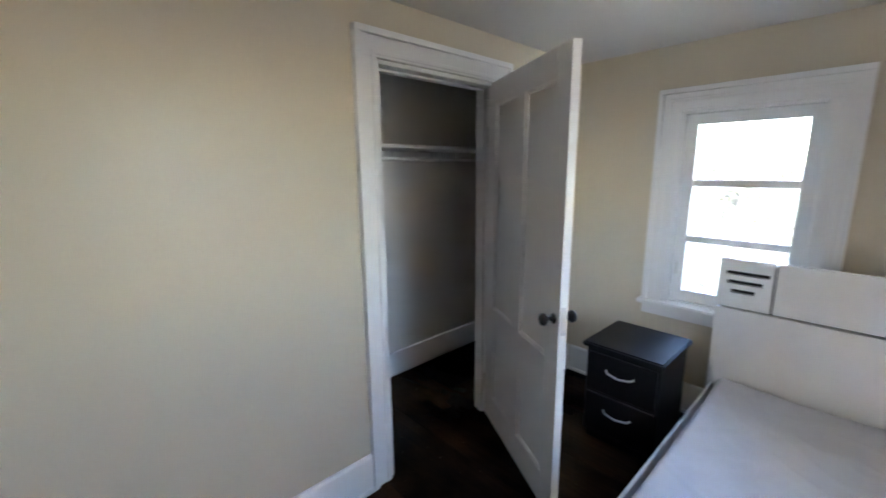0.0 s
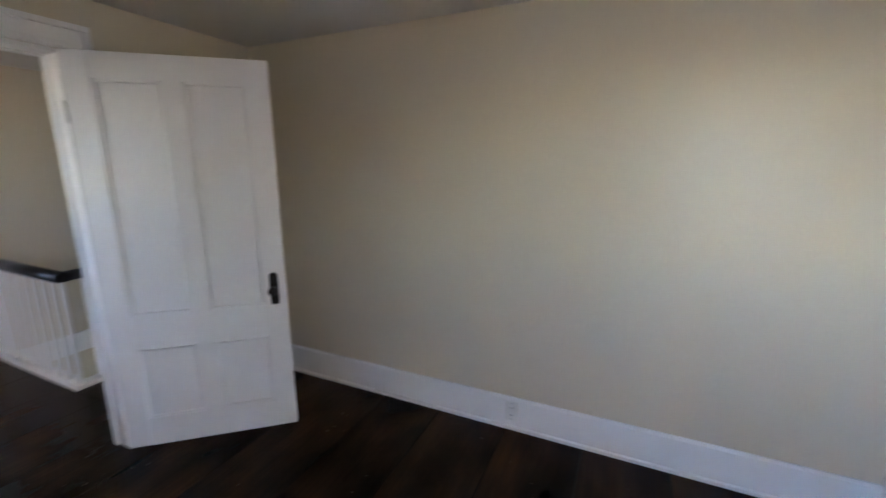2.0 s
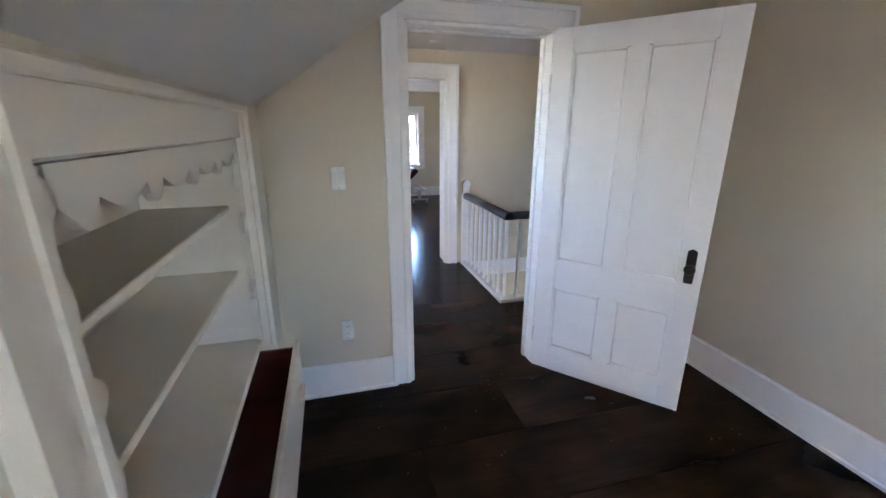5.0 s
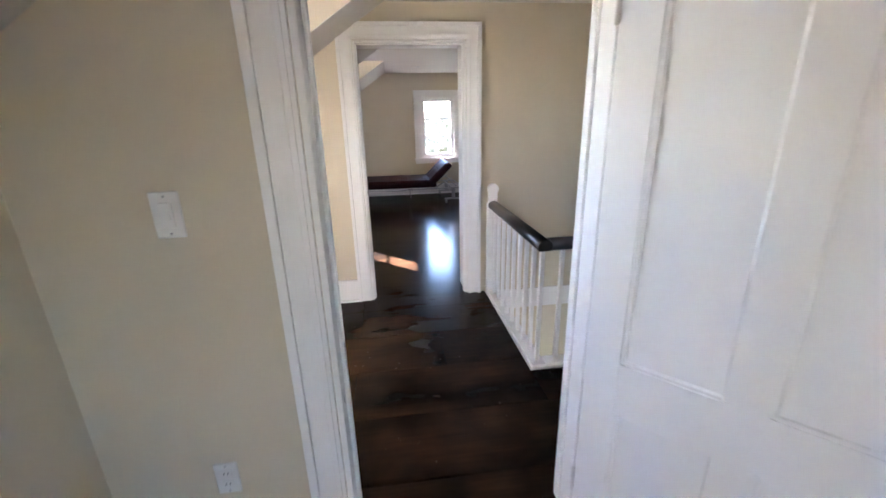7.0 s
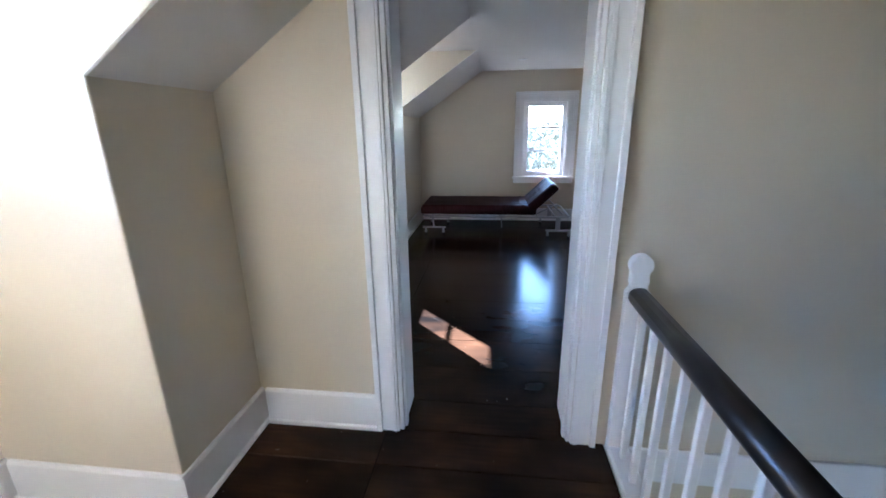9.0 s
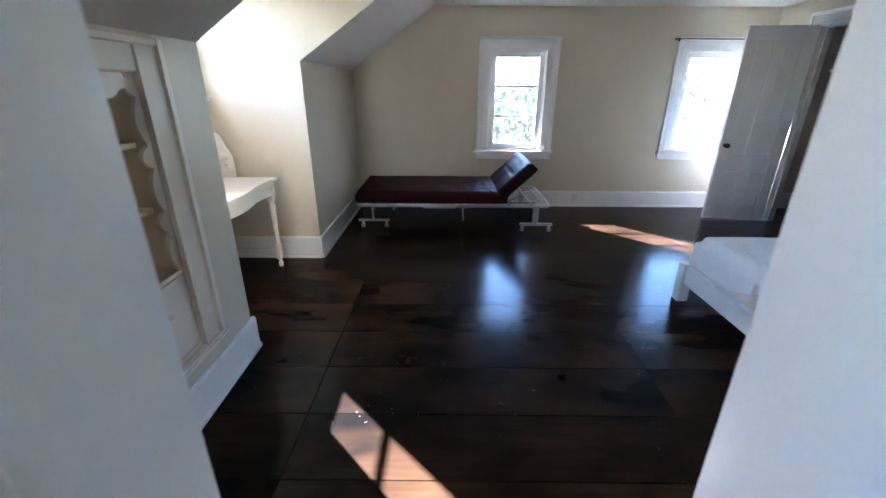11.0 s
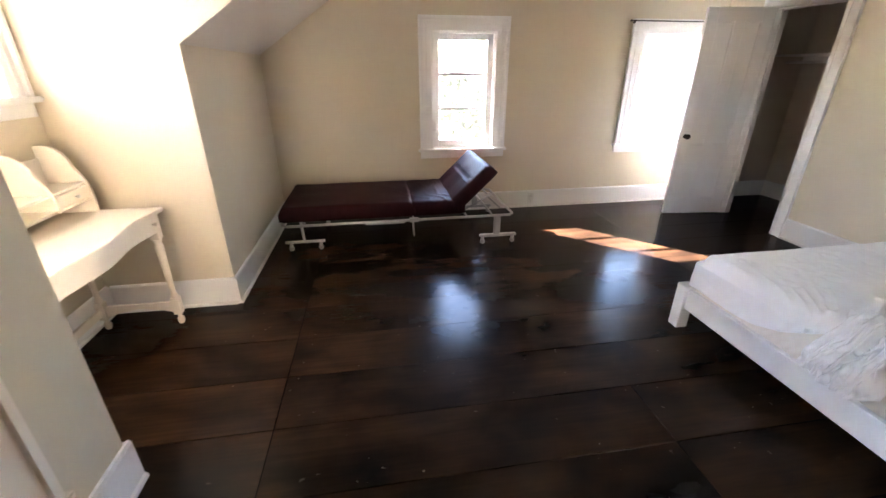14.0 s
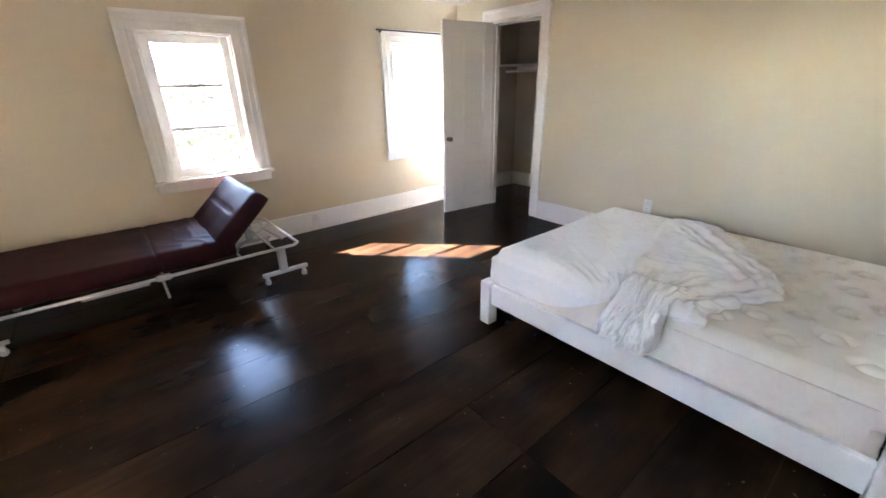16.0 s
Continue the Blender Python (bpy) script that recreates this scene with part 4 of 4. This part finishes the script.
for x in (0.44, -0.44):
    part("head_post", a_box(x - 0.016, x + 0.016, 0.865, 0.925, 0.085, 0.265, 0.006), TUBE, fb)
    bar = part("head_bar", a_box(x - 0.018, x + 0.018, 0.735, 1.08, 0.066, 0.094, 0.006), TUBE, fb)
    caster(x, 0.764, bar)
    caster(x, 1.048, bar)

# ---- large bedroom: desk and its hutch ----
desk = thing("desk", "cream painted desk with serpentine front, drawers and turned legs", "desk", pose(-7.55, -1.845, 0))
front = [(-0.55, 0.0), (0.55, 0.0)] + [(0.55 - 1.1 * k / 28, 0.497 + 0.015 * math.cos(2 * math.pi * 2 * k / 28)) for k in range(29)]
part("desktop", prism(bmesh.new(), front, "z", 0.728, 0.752, 0.004), CREAM, desk)
ap = [(-0.52, 0.012), (0.52, 0.012)] + [(0.52 - 1.04 * k / 28, 0.474 + 0.013 * math.cos(2 * math.pi * 2 * k / 28)) for k in range(29)]
part("apron", prism(bmesh.new(), ap, "z", 0.625, 0.727), CREAM, desk)
for x in (-0.27, 0.27):
    part("drawer_knob", lathe(bmesh.new(), [(0.005, 0.47), (0.006, 0.492), (0.013, 0.50), (0.011, 0.512)], x - 0.18 if x < 0 else x + 0.18, 0, 0.68, "y", 10), CREAM, desk)
leg = [(0.014, 0.0), (0.019, 0.015), (0.020, 0.035), (0.012, 0.05), (0.012, 0.07)]
leg2 = [(0.016, 0.185), (0.022, 0.20), (0.014, 0.215), (0.015, 0.25), (0.021, 0.48), (0.023, 0.53), (0.016, 0.545), (0.024, 0.56), (0.024, 0.575)]
for x in (-0.505, 0.505):
    for y in (0.035, 0.455):
        bm = bmesh.new()
        lathe(bm, leg, x, y, 0, "z", 12)
        box(bm, x - 0.023, x + 0.023, y - 0.023, y + 0.023, 0.07, 0.185, 0.003)
        lathe(bm, leg2, x, y, 0, "z", 12)
        box(bm, x - 0.026, x + 0.026, y - 0.026, y + 0.026, 0.575, 0.728, 0.003)
        part("leg", bm, CREAM, desk)
    st = [(0.06, 0.155), (0.43, 0.155), (0.43, 0.085), (0.36, 0.105), (0.245, 0.125), (0.13, 0.105), (0.06, 0.085)]
    part("side_stretcher", prism(bmesh.new(), st, "x", x - 0.009, x + 0.009), CREAM, desk)
part("back_stretcher", a_box(-0.48, 0.48, 0.026, 0.044, 0.10, 0.15, 0.003), CREAM, desk)

hutch = thing("desk_hutch", "cream painted desk hutch with scrolled sides, shelves and two small drawers", "hutch", pose(-7.55, -1.845, 0.753))
sc = [(0.0, 0.0), (0.20, 0.0), (0.205, 0.10), (0.195, 0.17), (0.17, 0.22), (0.15, 0.25), (0.145, 0.285), (0.12, 0.325), (0.08, 0.352), (0.04, 0.362), (0.0, 0.36)]
for x in (-0.53, 0.512):
    part("side_panel", prism(bmesh.new(), sc, "x", x, x + 0.018, 0.003), CREAM, hutch)
sc2 = [(u, v) for u, v in sc if v >= 0.1]
for x in (-0.262, 0.244):
    part("divider", prism(bmesh.new(), [(0.0, 0.075), (0.20, 0.075), *sc2[0:]], "x", x, x + 0.018, 0.003), CREAM, hutch)
part("back_panel", a_box(-0.512, 0.512, 0.0, 0.012, 0.07, 0.30, 0.002), CREAM, hutch)
part("shelf", a_box(-0.511, 0.511, 0.0125, 0.185, 0.155, 0.168, 0.002), CREAM, hutch)
part("lower_shelf", a_box(-0.511, 0.511, 0.0125, 0.195, 0.076, 0.09, 0.002), CREAM, hutch)
for x0, x1 in ((-0.51, -0.264), (0.264, 0.51)):
    d = part("drawer", a_box(x0 + 0.002, x1 - 0.002, 0.03, 0.198, 0.092, 0.153, 0.003), CREAM, hutch)
    part("drawer_knob", lathe(bmesh.new(), [(0.004, 0.198), (0.005, 0.208), (0.010, 0.214), (0.008, 0.224)], (x0 + x1) / 2, 0, 0.122, "y", 10), PLASTIC, d)

# ---- large bedroom: bed with bare mattress and rumpled sheet ----
bed2 = thing("bed", "white painted platform bed with square posts standing by the wall", "bed", pose(-7.56, 1.665, 0))
BL, BW = 1.79, 1.43
for x, y, h in ((0, 0, 0.285), (0, BW - 0.075, 0.285), (BL - 0.06, 0.0, 0.95), (BL - 0.06, BW - 0.075, 0.95)):
    part("post", a_box(x, x + 0.075, y, y + 0.075, 0.0, h, 0.004), WHITE_BED, bed2)
for y in (0.018, BW - 0.05):
    part("side_rail", a_box(0.076, BL - 0.061, y, y + 0.03, 0.142, 0.272, 0.003), WHITE_BED, bed2)
part("foot_rail", a_box(0.02, 0.05, 0.076, BW - 0.076, 0.142, 0.272, 0.003), WHITE_BED, bed2)
part("headboard", a_box(BL - 0.04, BL - 0.01, 0.076, BW - 0.076, 0.30, 0.92, 0.004), WHITE_BED, bed2)
part("slat_base", a_box(0.051, BL - 0.062, 0.05, BW - 0.052, 0.20, 0.225), WHITE_BED, bed2)

MX0, MX1, MY0, MY1, MZ0, MZ1 = -7.50, -5.835, 1.725, 3.055, 0.226, 0.492
def tufts(x, y):
    """Almond-shaped quilting: a puffed eye inside a stitched groove, in staggered rows."""
    h = 0.0
    i = round((x + 6.157) / 0.12)
    for ii in (i - 1, i, i + 1):
        cx = -6.157 + 0.12 * ii
        off = 0.134 if ii % 2 else 0.0
        cy = 1.882 + off + 0.267 * round((y - 1.882 - off) / 0.267)
        if cy < MY0 + 0.07 or cy > MY1 - 0.07 or not MX0 + 0.07 < cx < MX1 - 0.05:
            continue
        dx, dy = abs(x - cx) / 0.048, abs(y - cy) / 0.042
        d = (dx ** 1.5 + dy ** 1.7) ** 0.62
        h += 0.004 * math.exp(-(d / 0.7) ** 2) - 0.022 * math.exp(-((d - 1.0) / 0.26) ** 2)
    return h + 0.002 * noise.noise((x * 6, y * 6, 0))


mat2 = thing("mattress", "ivory tufted mattress lying bare on the platform bed", "mattress", pose(0, 0, 0))
part("ticking_top", soft_slab(MX0, MX1, MY0, MY1, MZ0 + 0.12, MZ1, 0.05, 260, 200, tufts), TICKING, mat2, "tufted ivory quilted top", smooth=True)
def side_waves(bm):
    for v in bm.verts:
        v.co.z += 0.003 * noise.noise((v.co.x * 12, v.co.y * 12, v.co.z * 9))
    return bm
part("side_band", side_waves(soft_slab(MX0 + 0.004, MX1 - 0.004, MY0 + 0.004, MY1 - 0.004, MZ0, MZ0 + 0.135, 0.02, 60, 44)), TICKING, mat2, smooth=True)
def quilted(near):
    """Side border stitched in a slanting zigzag, standing a little proud of the mattress side."""
    bm = bmesh.new()
    if near:
        length, n, m = MX1 - MX0 - 0.08, 300, 16
    else:
        length, n, m = MY1 - MY0 - 0.08, 200, 10
    z0, z1 = MZ0 + 0.020, MZ0 + 0.202
    rows = []
    for i in range(n + 1):
        row = []
        for j in range(m + 1):
            a, q = 0.04 + length * i / n, j / m
            tilt = (abs(q - 0.5) - 0.25) * 0.16
            wave = abs(math.sin((a + tilt) * math.pi / 0.048))
            out = 0.004 + 0.010 * math.sqrt(wave) * math.sin(math.pi * min(1.0, max(0.0, q))) ** 0.5
            z = z0 + (z1 - z0) * q
            row.append(bm.verts.new((MX0 + a, MY0 + 0.004 - out, z) if near else (MX0 + 0.004 - out, MY0 + a, z)))
        rows.append(row)
    for i in range(n):
        for j in range(m):
            quad = (rows[i][j], rows[i + 1][j], rows[i + 1][j + 1], rows[i][j + 1])
            bm.faces.new(quad if near else quad[::-1])
    return bm
for near in (True, False):
    part("quilted_border", quilted(near), TICKING, mat2, "diagonally stitched mattress border", smooth=True)
def piping(z, r=0.004):
    q = 0.04
    pts = [(MX0 + q, MY0, z), (MX1 - q, MY0, z), (MX1, MY0 + q, z), (MX1, MY1 - q, z), (MX1 - q, MY1, z), (MX0 + q, MY1, z), (MX0, MY1 - q, z), (MX0, MY0 + q, z)]
    return tube(bmesh.new(), pts, r, 6, True)
for z in (MZ0 + 0.018, MZ0 + 0.208):
    part("piping", piping(z), TICKING, mat2)

def along(stops, v):
    """Value at v on a line of (place, value) stops."""
    if v <= stops[0][0]:
        return stops[0][1]
    for (a, p), (b, q) in zip(stops, stops[1:]):
        if v <= b:
            return p + (q - p) * (v - a) / (b - a)
    return stops[-1][1]


def loose_edge(y):
    """Where the pulled-off sheet ends, across the bed."""
    x = along(((1.66, -6.47), (1.72, -6.39), (1.88, -6.385), (2.05, -6.30), (2.20, -6.235), (2.29, -6.24), (2.75, -6.51), (3.10, -6.80)), y)
    return x + 0.010 * math.sin(y * 27) + 0.007 * math.sin(y * 61 + 1) + 0.014 * noise.noise((y * 9.0, 2.0, 7.0))


def ridged(x, y, z, sharp=2.0):
    """Folded noise: narrow crests with broad hollows between them."""
    return max(0.0, 1 - 2.4 * abs(noise.noise((x, y, z)))) ** sharp


def hem(x):
    """Height of the sheet's hem down the mattress side: tucked low at the foot, drawn up to the top further on."""
    q = min(1.0, max(0.0, (x + 7.18) / 0.46))
    return 0.285 + 0.21 * q ** 1.7


def sheet_mesh():
    """A thin sheet pulled half off: taut over the foot end, folds fanning out from the gathered corner."""
    bm = bmesh.new()
    nu, nv = 260, 230
    drop_foot, drop_side = 0.16, 0.17
    grid = []
    for i in range(nu + 1):
        row = []
        for j in range(nv + 1):
            u, v = i / nu, j / nv
            y = MY0 - drop_side + v * (MY1 - MY0 + 2 * drop_side)
            edge = loose_edge(min(max(y, MY0 - 0.06), MY1 + 0.05))
            x = (MX0 - drop_foot) + u * (edge - MX0 + drop_foot)
            gx, gy = max(0.0, MX0 + 0.05 - x), max(0.0, MY0 + 0.05 - y, y - MY1 + 0.05)
            px, py, z = max(x, MX0 - 0.012), min(max(y, MY0 - 0.014), MY1 + 0.014), MZ1 + 0.008
            k = math.hypot(min(gx, 0.05), min(gy, 0.05))
            z -= 0.05 - math.sqrt(max(0.0, 0.0025 - min(k, 0.05) ** 2))
            hang = max(0.0, gx - 0.05, gy - 0.05)
            z -= hang
            dist = edge - x
            w = noise.noise((x * 1.9, y * 1.9, 4.0))
            w2 = noise.noise((x * 5.0, y * 5.0, 9.0))
            dx, dy = x + 6.66, py - 1.62
            r, turn = math.hypot(dx, dy), math.atan2(dx, dy)
            taut = -6.83 - 0.16 * (py - 1.8) + 0.025 * math.sin(py * 6.0 + 1.0)
            q = min(1.0, max(0.0, (x - taut + 0.05) / 0.13))
            q = q * q * (3 - 2 * q)
            slack = q * min(1.0, 0.12 + max(0.0, dist) / 0.06)
            fan = turn + 0.12 * w + 0.04 * w2
            near = math.exp(-(r / 0.55) ** 2)
            s = dist * 0.8
            long_fold = ridged(s * 3.6 + 0.45 * w + 0.12 * w2, py * 0.9 + 0.3 * w, 31.0, 1.2)
            short_fold = ridged(fan * 3.4 + 0.25 * w2, r * 1.1, 44.0, 1.3)
            crumple = ridged(x * 8.0 + 1.2 * w, py * 6.0 + 1.2 * w2, 52.0, 2.0)
            tiny = ridged(x * 19.0 + 2.0 * w2, py * 15.0 + 2.0 * w, 63.0, 2.0)
            shoulder = math.exp(-((x - taut - 0.035) / 0.032) ** 2) * (0.55 + 0.45 * noise.noise((py * 5.0, 3.0, 1.0)))
            pull = abs(math.sin(fan * 26 + 2.0 * w)) ** 6
            fine = (1 - min(1.0, 3.0 * abs(noise.noise((x * 3.0 + y * 6.5, y * 3.0 - x * 4.0, 12.0))))) ** 3
            up = min(1.0, max(0.0, (py - 2.12) / 0.85))
            folds = 0.0
            for k in range(6):
                line = (0.035 + 0.072 * k) * (0.30 + 0.85 * up) + 0.055 * noise.noise((py * 1.9, k * 3.7, 5.0)) + 0.018 * w2
                wide = (0.014 + 0.013 * up) * (1.0 + 0.5 * noise.noise((k * 2.3, py * 1.7, 8.0)))
                tall = (0.016 + 0.014 * ((k * 5) % 3)) * (0.35 + 0.65 * up) * max(0.0, 0.7 + 1.3 * noise.noise((py * 2.4, k * 5.1, 2.0))) * min(1.0, max(0.25, (3.06 - py) / 0.12))
                folds += tall * math.exp(-((s - line) / wide) ** 2)
            h = 0.0025 * fine + 0.010 * near * pull + 0.030 * shoulder * min(1.0, max(0.0, dist) / 0.06) * min(1.0, max(0.3, (3.06 - py) / 0.12))
            h += slack * (0.005 + folds + 0.026 * long_fold + 0.014 * short_fold * near + 0.0045 * crumple + 0.0012 * tiny) + (1 - q) * 0.0015 * crumple
            if hang > 0:
                py -= (0.006 * fine + 0.010 * near * pull + 0.003 * abs(w2)) * (1 if y < MY0 + 0.05 else -1)
                z += h * 0.3
            else:
                z += h + tufts(px, py) * (0.24 - 0.22 * q)
            low = hem(px) + 0.010 * w2 if y < MY0 + 0.05 else 0.285
            row.append(bm.verts.new((px, py, max(z, low))))
        grid.append(row)
    for i in range(nu):
        for j in range(nv):
            bm.faces.new((grid[i][j], grid[i + 1][j], grid[i + 1][j + 1], grid[i][j + 1]))
    return bm


def gathered():
    """The sheet's corner drawn together in pleats, lying over the rim and hanging down the mattress side."""
    bm = bmesh.new()
    nu, nv = 150, 90
    grid = []
    for i in range(nu + 1):
        row = []
        a = i / nu * 2 - 1
        for j in range(nv + 1):
            q = j / nv
            w = noise.noise((a * 1.6, q * 2.2, 3.0))
            w2 = noise.noise((a * 4.0, q * 5.0, 8.0))
            half = 0.175 - 0.06 * math.sin(min(1.0, q / 0.5) * math.pi / 2) + 0.05 * max(0.0, q - 0.5)
            x = -6.615 + (a + 0.10 * w) * half - 0.04 * q
            if q < 0.42:
                f = q / 0.42
                y, z, n = 1.93 - 0.215 * f, MZ1 + 0.018 + 0.055 * math.sin(f * math.pi * 0.75), 0.25
            else:
                f = (q - 0.42) / 0.58
                y, z, n = 1.715 - 0.075 * math.sin(min(1.0, f * 1.6) * math.pi / 2), MZ1 + 0.057 - 0.215 * f - 0.03 * math.cos(a * 1.4), 1.0
            pleat = math.sin(a * 13 + 8.0 * w + 3.0 * q)
            minor = math.sin(a * 36 + 8.0 * w + 5.0 * w2)
            amp = (0.010 + 0.016 * q) * (1 - 0.5 * a * a)
            d = amp * pleat * (0.6 + 0.8 * abs(w2)) + 0.004 * minor + 0.026 * w2 + 0.022 * ridged(a * 2.4 + 0.5 * w, q * 2.6 + w2, 71.0, 1.6) + 0.009 * ridged(a * 6.0, q * 5.0 + w, 77.0)
            edge = max(0.0, abs(a) - 0.75) / 0.25
            row.append(bm.verts.new((x, y - d * n + 0.075 * edge * edge * n, z + d * (1 - n) - 0.05 * edge * edge * (1 - n))))
        grid.append(row)
    for i in range(nu):
        for j in range(nv):
            bm.faces.new((grid[i][j], grid[i + 1][j], grid[i + 1][j + 1], grid[i][j + 1]))
    return bm


bed_sheet = thing("bed_sheet", "rumpled white cotton sheet pulled half off the mattress", "sheet", pose(0, 0, 0))
sheet_top = part("cloth", sheet_mesh(), SHEET, bed_sheet, smooth=True)
solid = sheet_top.modifiers.new("thickness", "SOLIDIFY")
solid.thickness = 0.003
corner = part("gathered_corner", gathered(), SHEET, bed_sheet, "bunched up corner of the sheet", smooth=True)
solid = corner.modifiers.new("thickness", "SOLIDIFY")
solid.thickness = 0.003

# ---- outside: ground, trees ----
structure("ground", a_box(-3000, 3000, -3000, 3000, -3.2, -3.0), GRASS, "grass and open ground reaching the horizon")


def tree(name, seed, height, spread, leaves=3600):
    rnd = random.Random(seed)
    t = thing(name, "leafy tree outside in thin foliage, in view or added to shade a window", "tree", pose(0, 0, 0), "trees outside")
    bm = bmesh.new()
    lathe(bm, [(0.16, 0.0), (0.13, height * 0.3), (0.08, height * 0.6), (0.03, height * 0.95)], 0, 0, 0, "z", 10)
    tips = []
    for i in range(16):
        a = rnd.uniform(0, 6.28)
        z0 = height * rnd.uniform(0.25, 0.8)
        l = spread * rnd.uniform(0.5, 1.0) * (1.2 - z0 / height * 0.7)
        tip = (l * math.cos(a), l * math.sin(a), z0 + l * rnd.uniform(0.2, 0.7))
        tube(bm, [(0, 0, z0), (tip[0] * 0.5, tip[1] * 0.5, z0 + (tip[2] - z0) * 0.4), tip], 0.025, 5)
        tips.append(tip)
    part("trunk", bm, BARK, t)
    verts, faces = [], []
    for k in range(leaves):
        c = tips[rnd.randrange(len(tips))]
        f = rnd.uniform(0.35, 1.1)
        p = Vector((c[0] * f + rnd.gauss(0, 0.33), c[1] * f + rnd.gauss(0, 0.33), c[2] + (f - 1) * 0.5 + rnd.gauss(0, 0.33)))
        r = Euler((rnd.uniform(0, 6), rnd.uniform(0, 6), rnd.uniform(0, 6))).to_matrix()
        s = rnd.uniform(0.05, 0.10)
        b = len(verts)
        for q in ((-s, 0, 0), (0, -s * 0.5, 0.01), (s, 0, 0), (0, s * 0.5, 0.01)):
            verts.append(tuple(p + r @ Vector(q)))
        faces.append((b, b + 1, b + 2, b + 3))
    me = bpy.data.meshes.new("crown")
    me.from_pydata(verts, [], faces)
    me.materials.append(LEAF)
    crown = new("crown", me)
    crown.parent = t
    tagged(crown, kind="stuff")
    return t


first = tree("tree", 5, 5.2, 2.4)
first.matrix_world = pose(-19.0, 3.2, -3.0)
for x, y, r, s in ((-22.0, 0.6, 80, 1.0), (-24.5, 5.6, 200, 1.05), (-28.0, -1.6, 140, 1.1), (-30.0, 3.0, 30, 1.15), (-21.0, 8.2, 300, 0.9), (16.0, 3.0, 40, 0.9), (20.0, 7.5, 160, 1.0), (22.0, -1.0, 250, 1.0)):
    copy_thing(first, pose(x, y, -3.0, 0, 0, r))

# Out of view; added to keep most sun off the north gable window.
tall = tree("tree", 9, 12.0, 1.0, 12000)
tall.matrix_world = pose(-14.8, -1.15, -3.0)

# ---- floor boards ----
sub = structure("floor", a_box(X3 - 0.2, X2A - 0.01, YD - 0.15, Y3 + 1.2, -0.06, -0.024), GAP, "floor of wide dark-stained boards", "floor")
bm = bmesh.new()
box(bm, X2A, X1B + 0.2, YD - 0.15, RAIL_Y - 0.055, -0.06, -0.024)
box(bm, RAIL_X + 0.055, X1B + 0.2, RAIL_Y - 0.055, Y3 + 0.1, -0.06, -0.024)
box(bm, X2A, RAIL_X + 0.055, STAIR_TOP, Y3 + 0.1, -0.06, -0.024)
sub2 = structure("floor_hall_and_small_bedroom", bm, GAP, "floor of wide dark-stained boards", "floor")
board_meshes = {}
rnd = random.Random(11)


def board(parent, x0, x1, y0, y1):
    w, l = round(x1 - x0 - 0.005, 3), round(y1 - y0 - 0.004, 3)
    if w < 0.02 or l < 0.02:
        return
    key = (w, l)
    if key not in board_meshes:
        board_meshes[key] = mesh_of("floor_board", box(bmesh.new(), -w / 2, w / 2, -l / 2, l / 2, -0.022, 0.0), FLOOR)
    ob = new("floor_board", board_meshes[key])
    ob.location = ((x0 + x1) / 2, (y0 + y1) / 2, -rnd.uniform(0.0, 0.0012))
    ob.parent = parent


SEAM = -0.632
rows = [-10.17 + 0.3445 * k for k in range(15)]
rows = [x for x in rows if x < X2B - 0.1] + [X2B + 0.02]
for a, b in zip(rows, rows[1:]):
    board(sub, a, b, YD if D2[0] - 0.3 < a < D2[1] else YK - 0.05, SEAM)
    cut = rnd.choice((None, 1.1, 2.3))
    ends = [SEAM, cut, Y3 + 1.1] if cut else [SEAM, Y3 + 1.1]
    for c, d in zip(ends, ends[1:]):
        board(sub, a, b, c, d)
board(sub, X2B + 0.02, X2A, D2Y[0] - 0.03, D2Y[1] + 0.03)
rows = [X2A, -4.89, -4.483, -4.062, -3.65, -3.239, -2.84, -2.42, -2.0, -1.6, -1.18, -0.76, -0.34, 0.08, 0.5, 0.92, 1.34, 1.76, 2.25]
for a, b in zip(rows, rows[1:]):
    if b <= RAIL_X - 0.04 or a < RAIL_X - 0.04:
        lim = RAIL_Y - 0.055
    else:
        lim = Y3 if b < X1A else 2.5
    cut = rnd.choice((-0.45, 0.1, None))
    south = YD if any(p - 0.3 < a < q for p, q in (D1, D3)) else YK - 0.05
    ends = [south, cut, lim] if cut else [south, lim]
    for c, d in zip(ends, ends[1:]):
        board(sub2, a, b, c, d)
board(sub2, RAIL_X + 0.055, -3.65, RAIL_Y - 0.055, Y3)
board(sub2, X2A, RAIL_X + 0.055, STAIR_TOP, Y3)
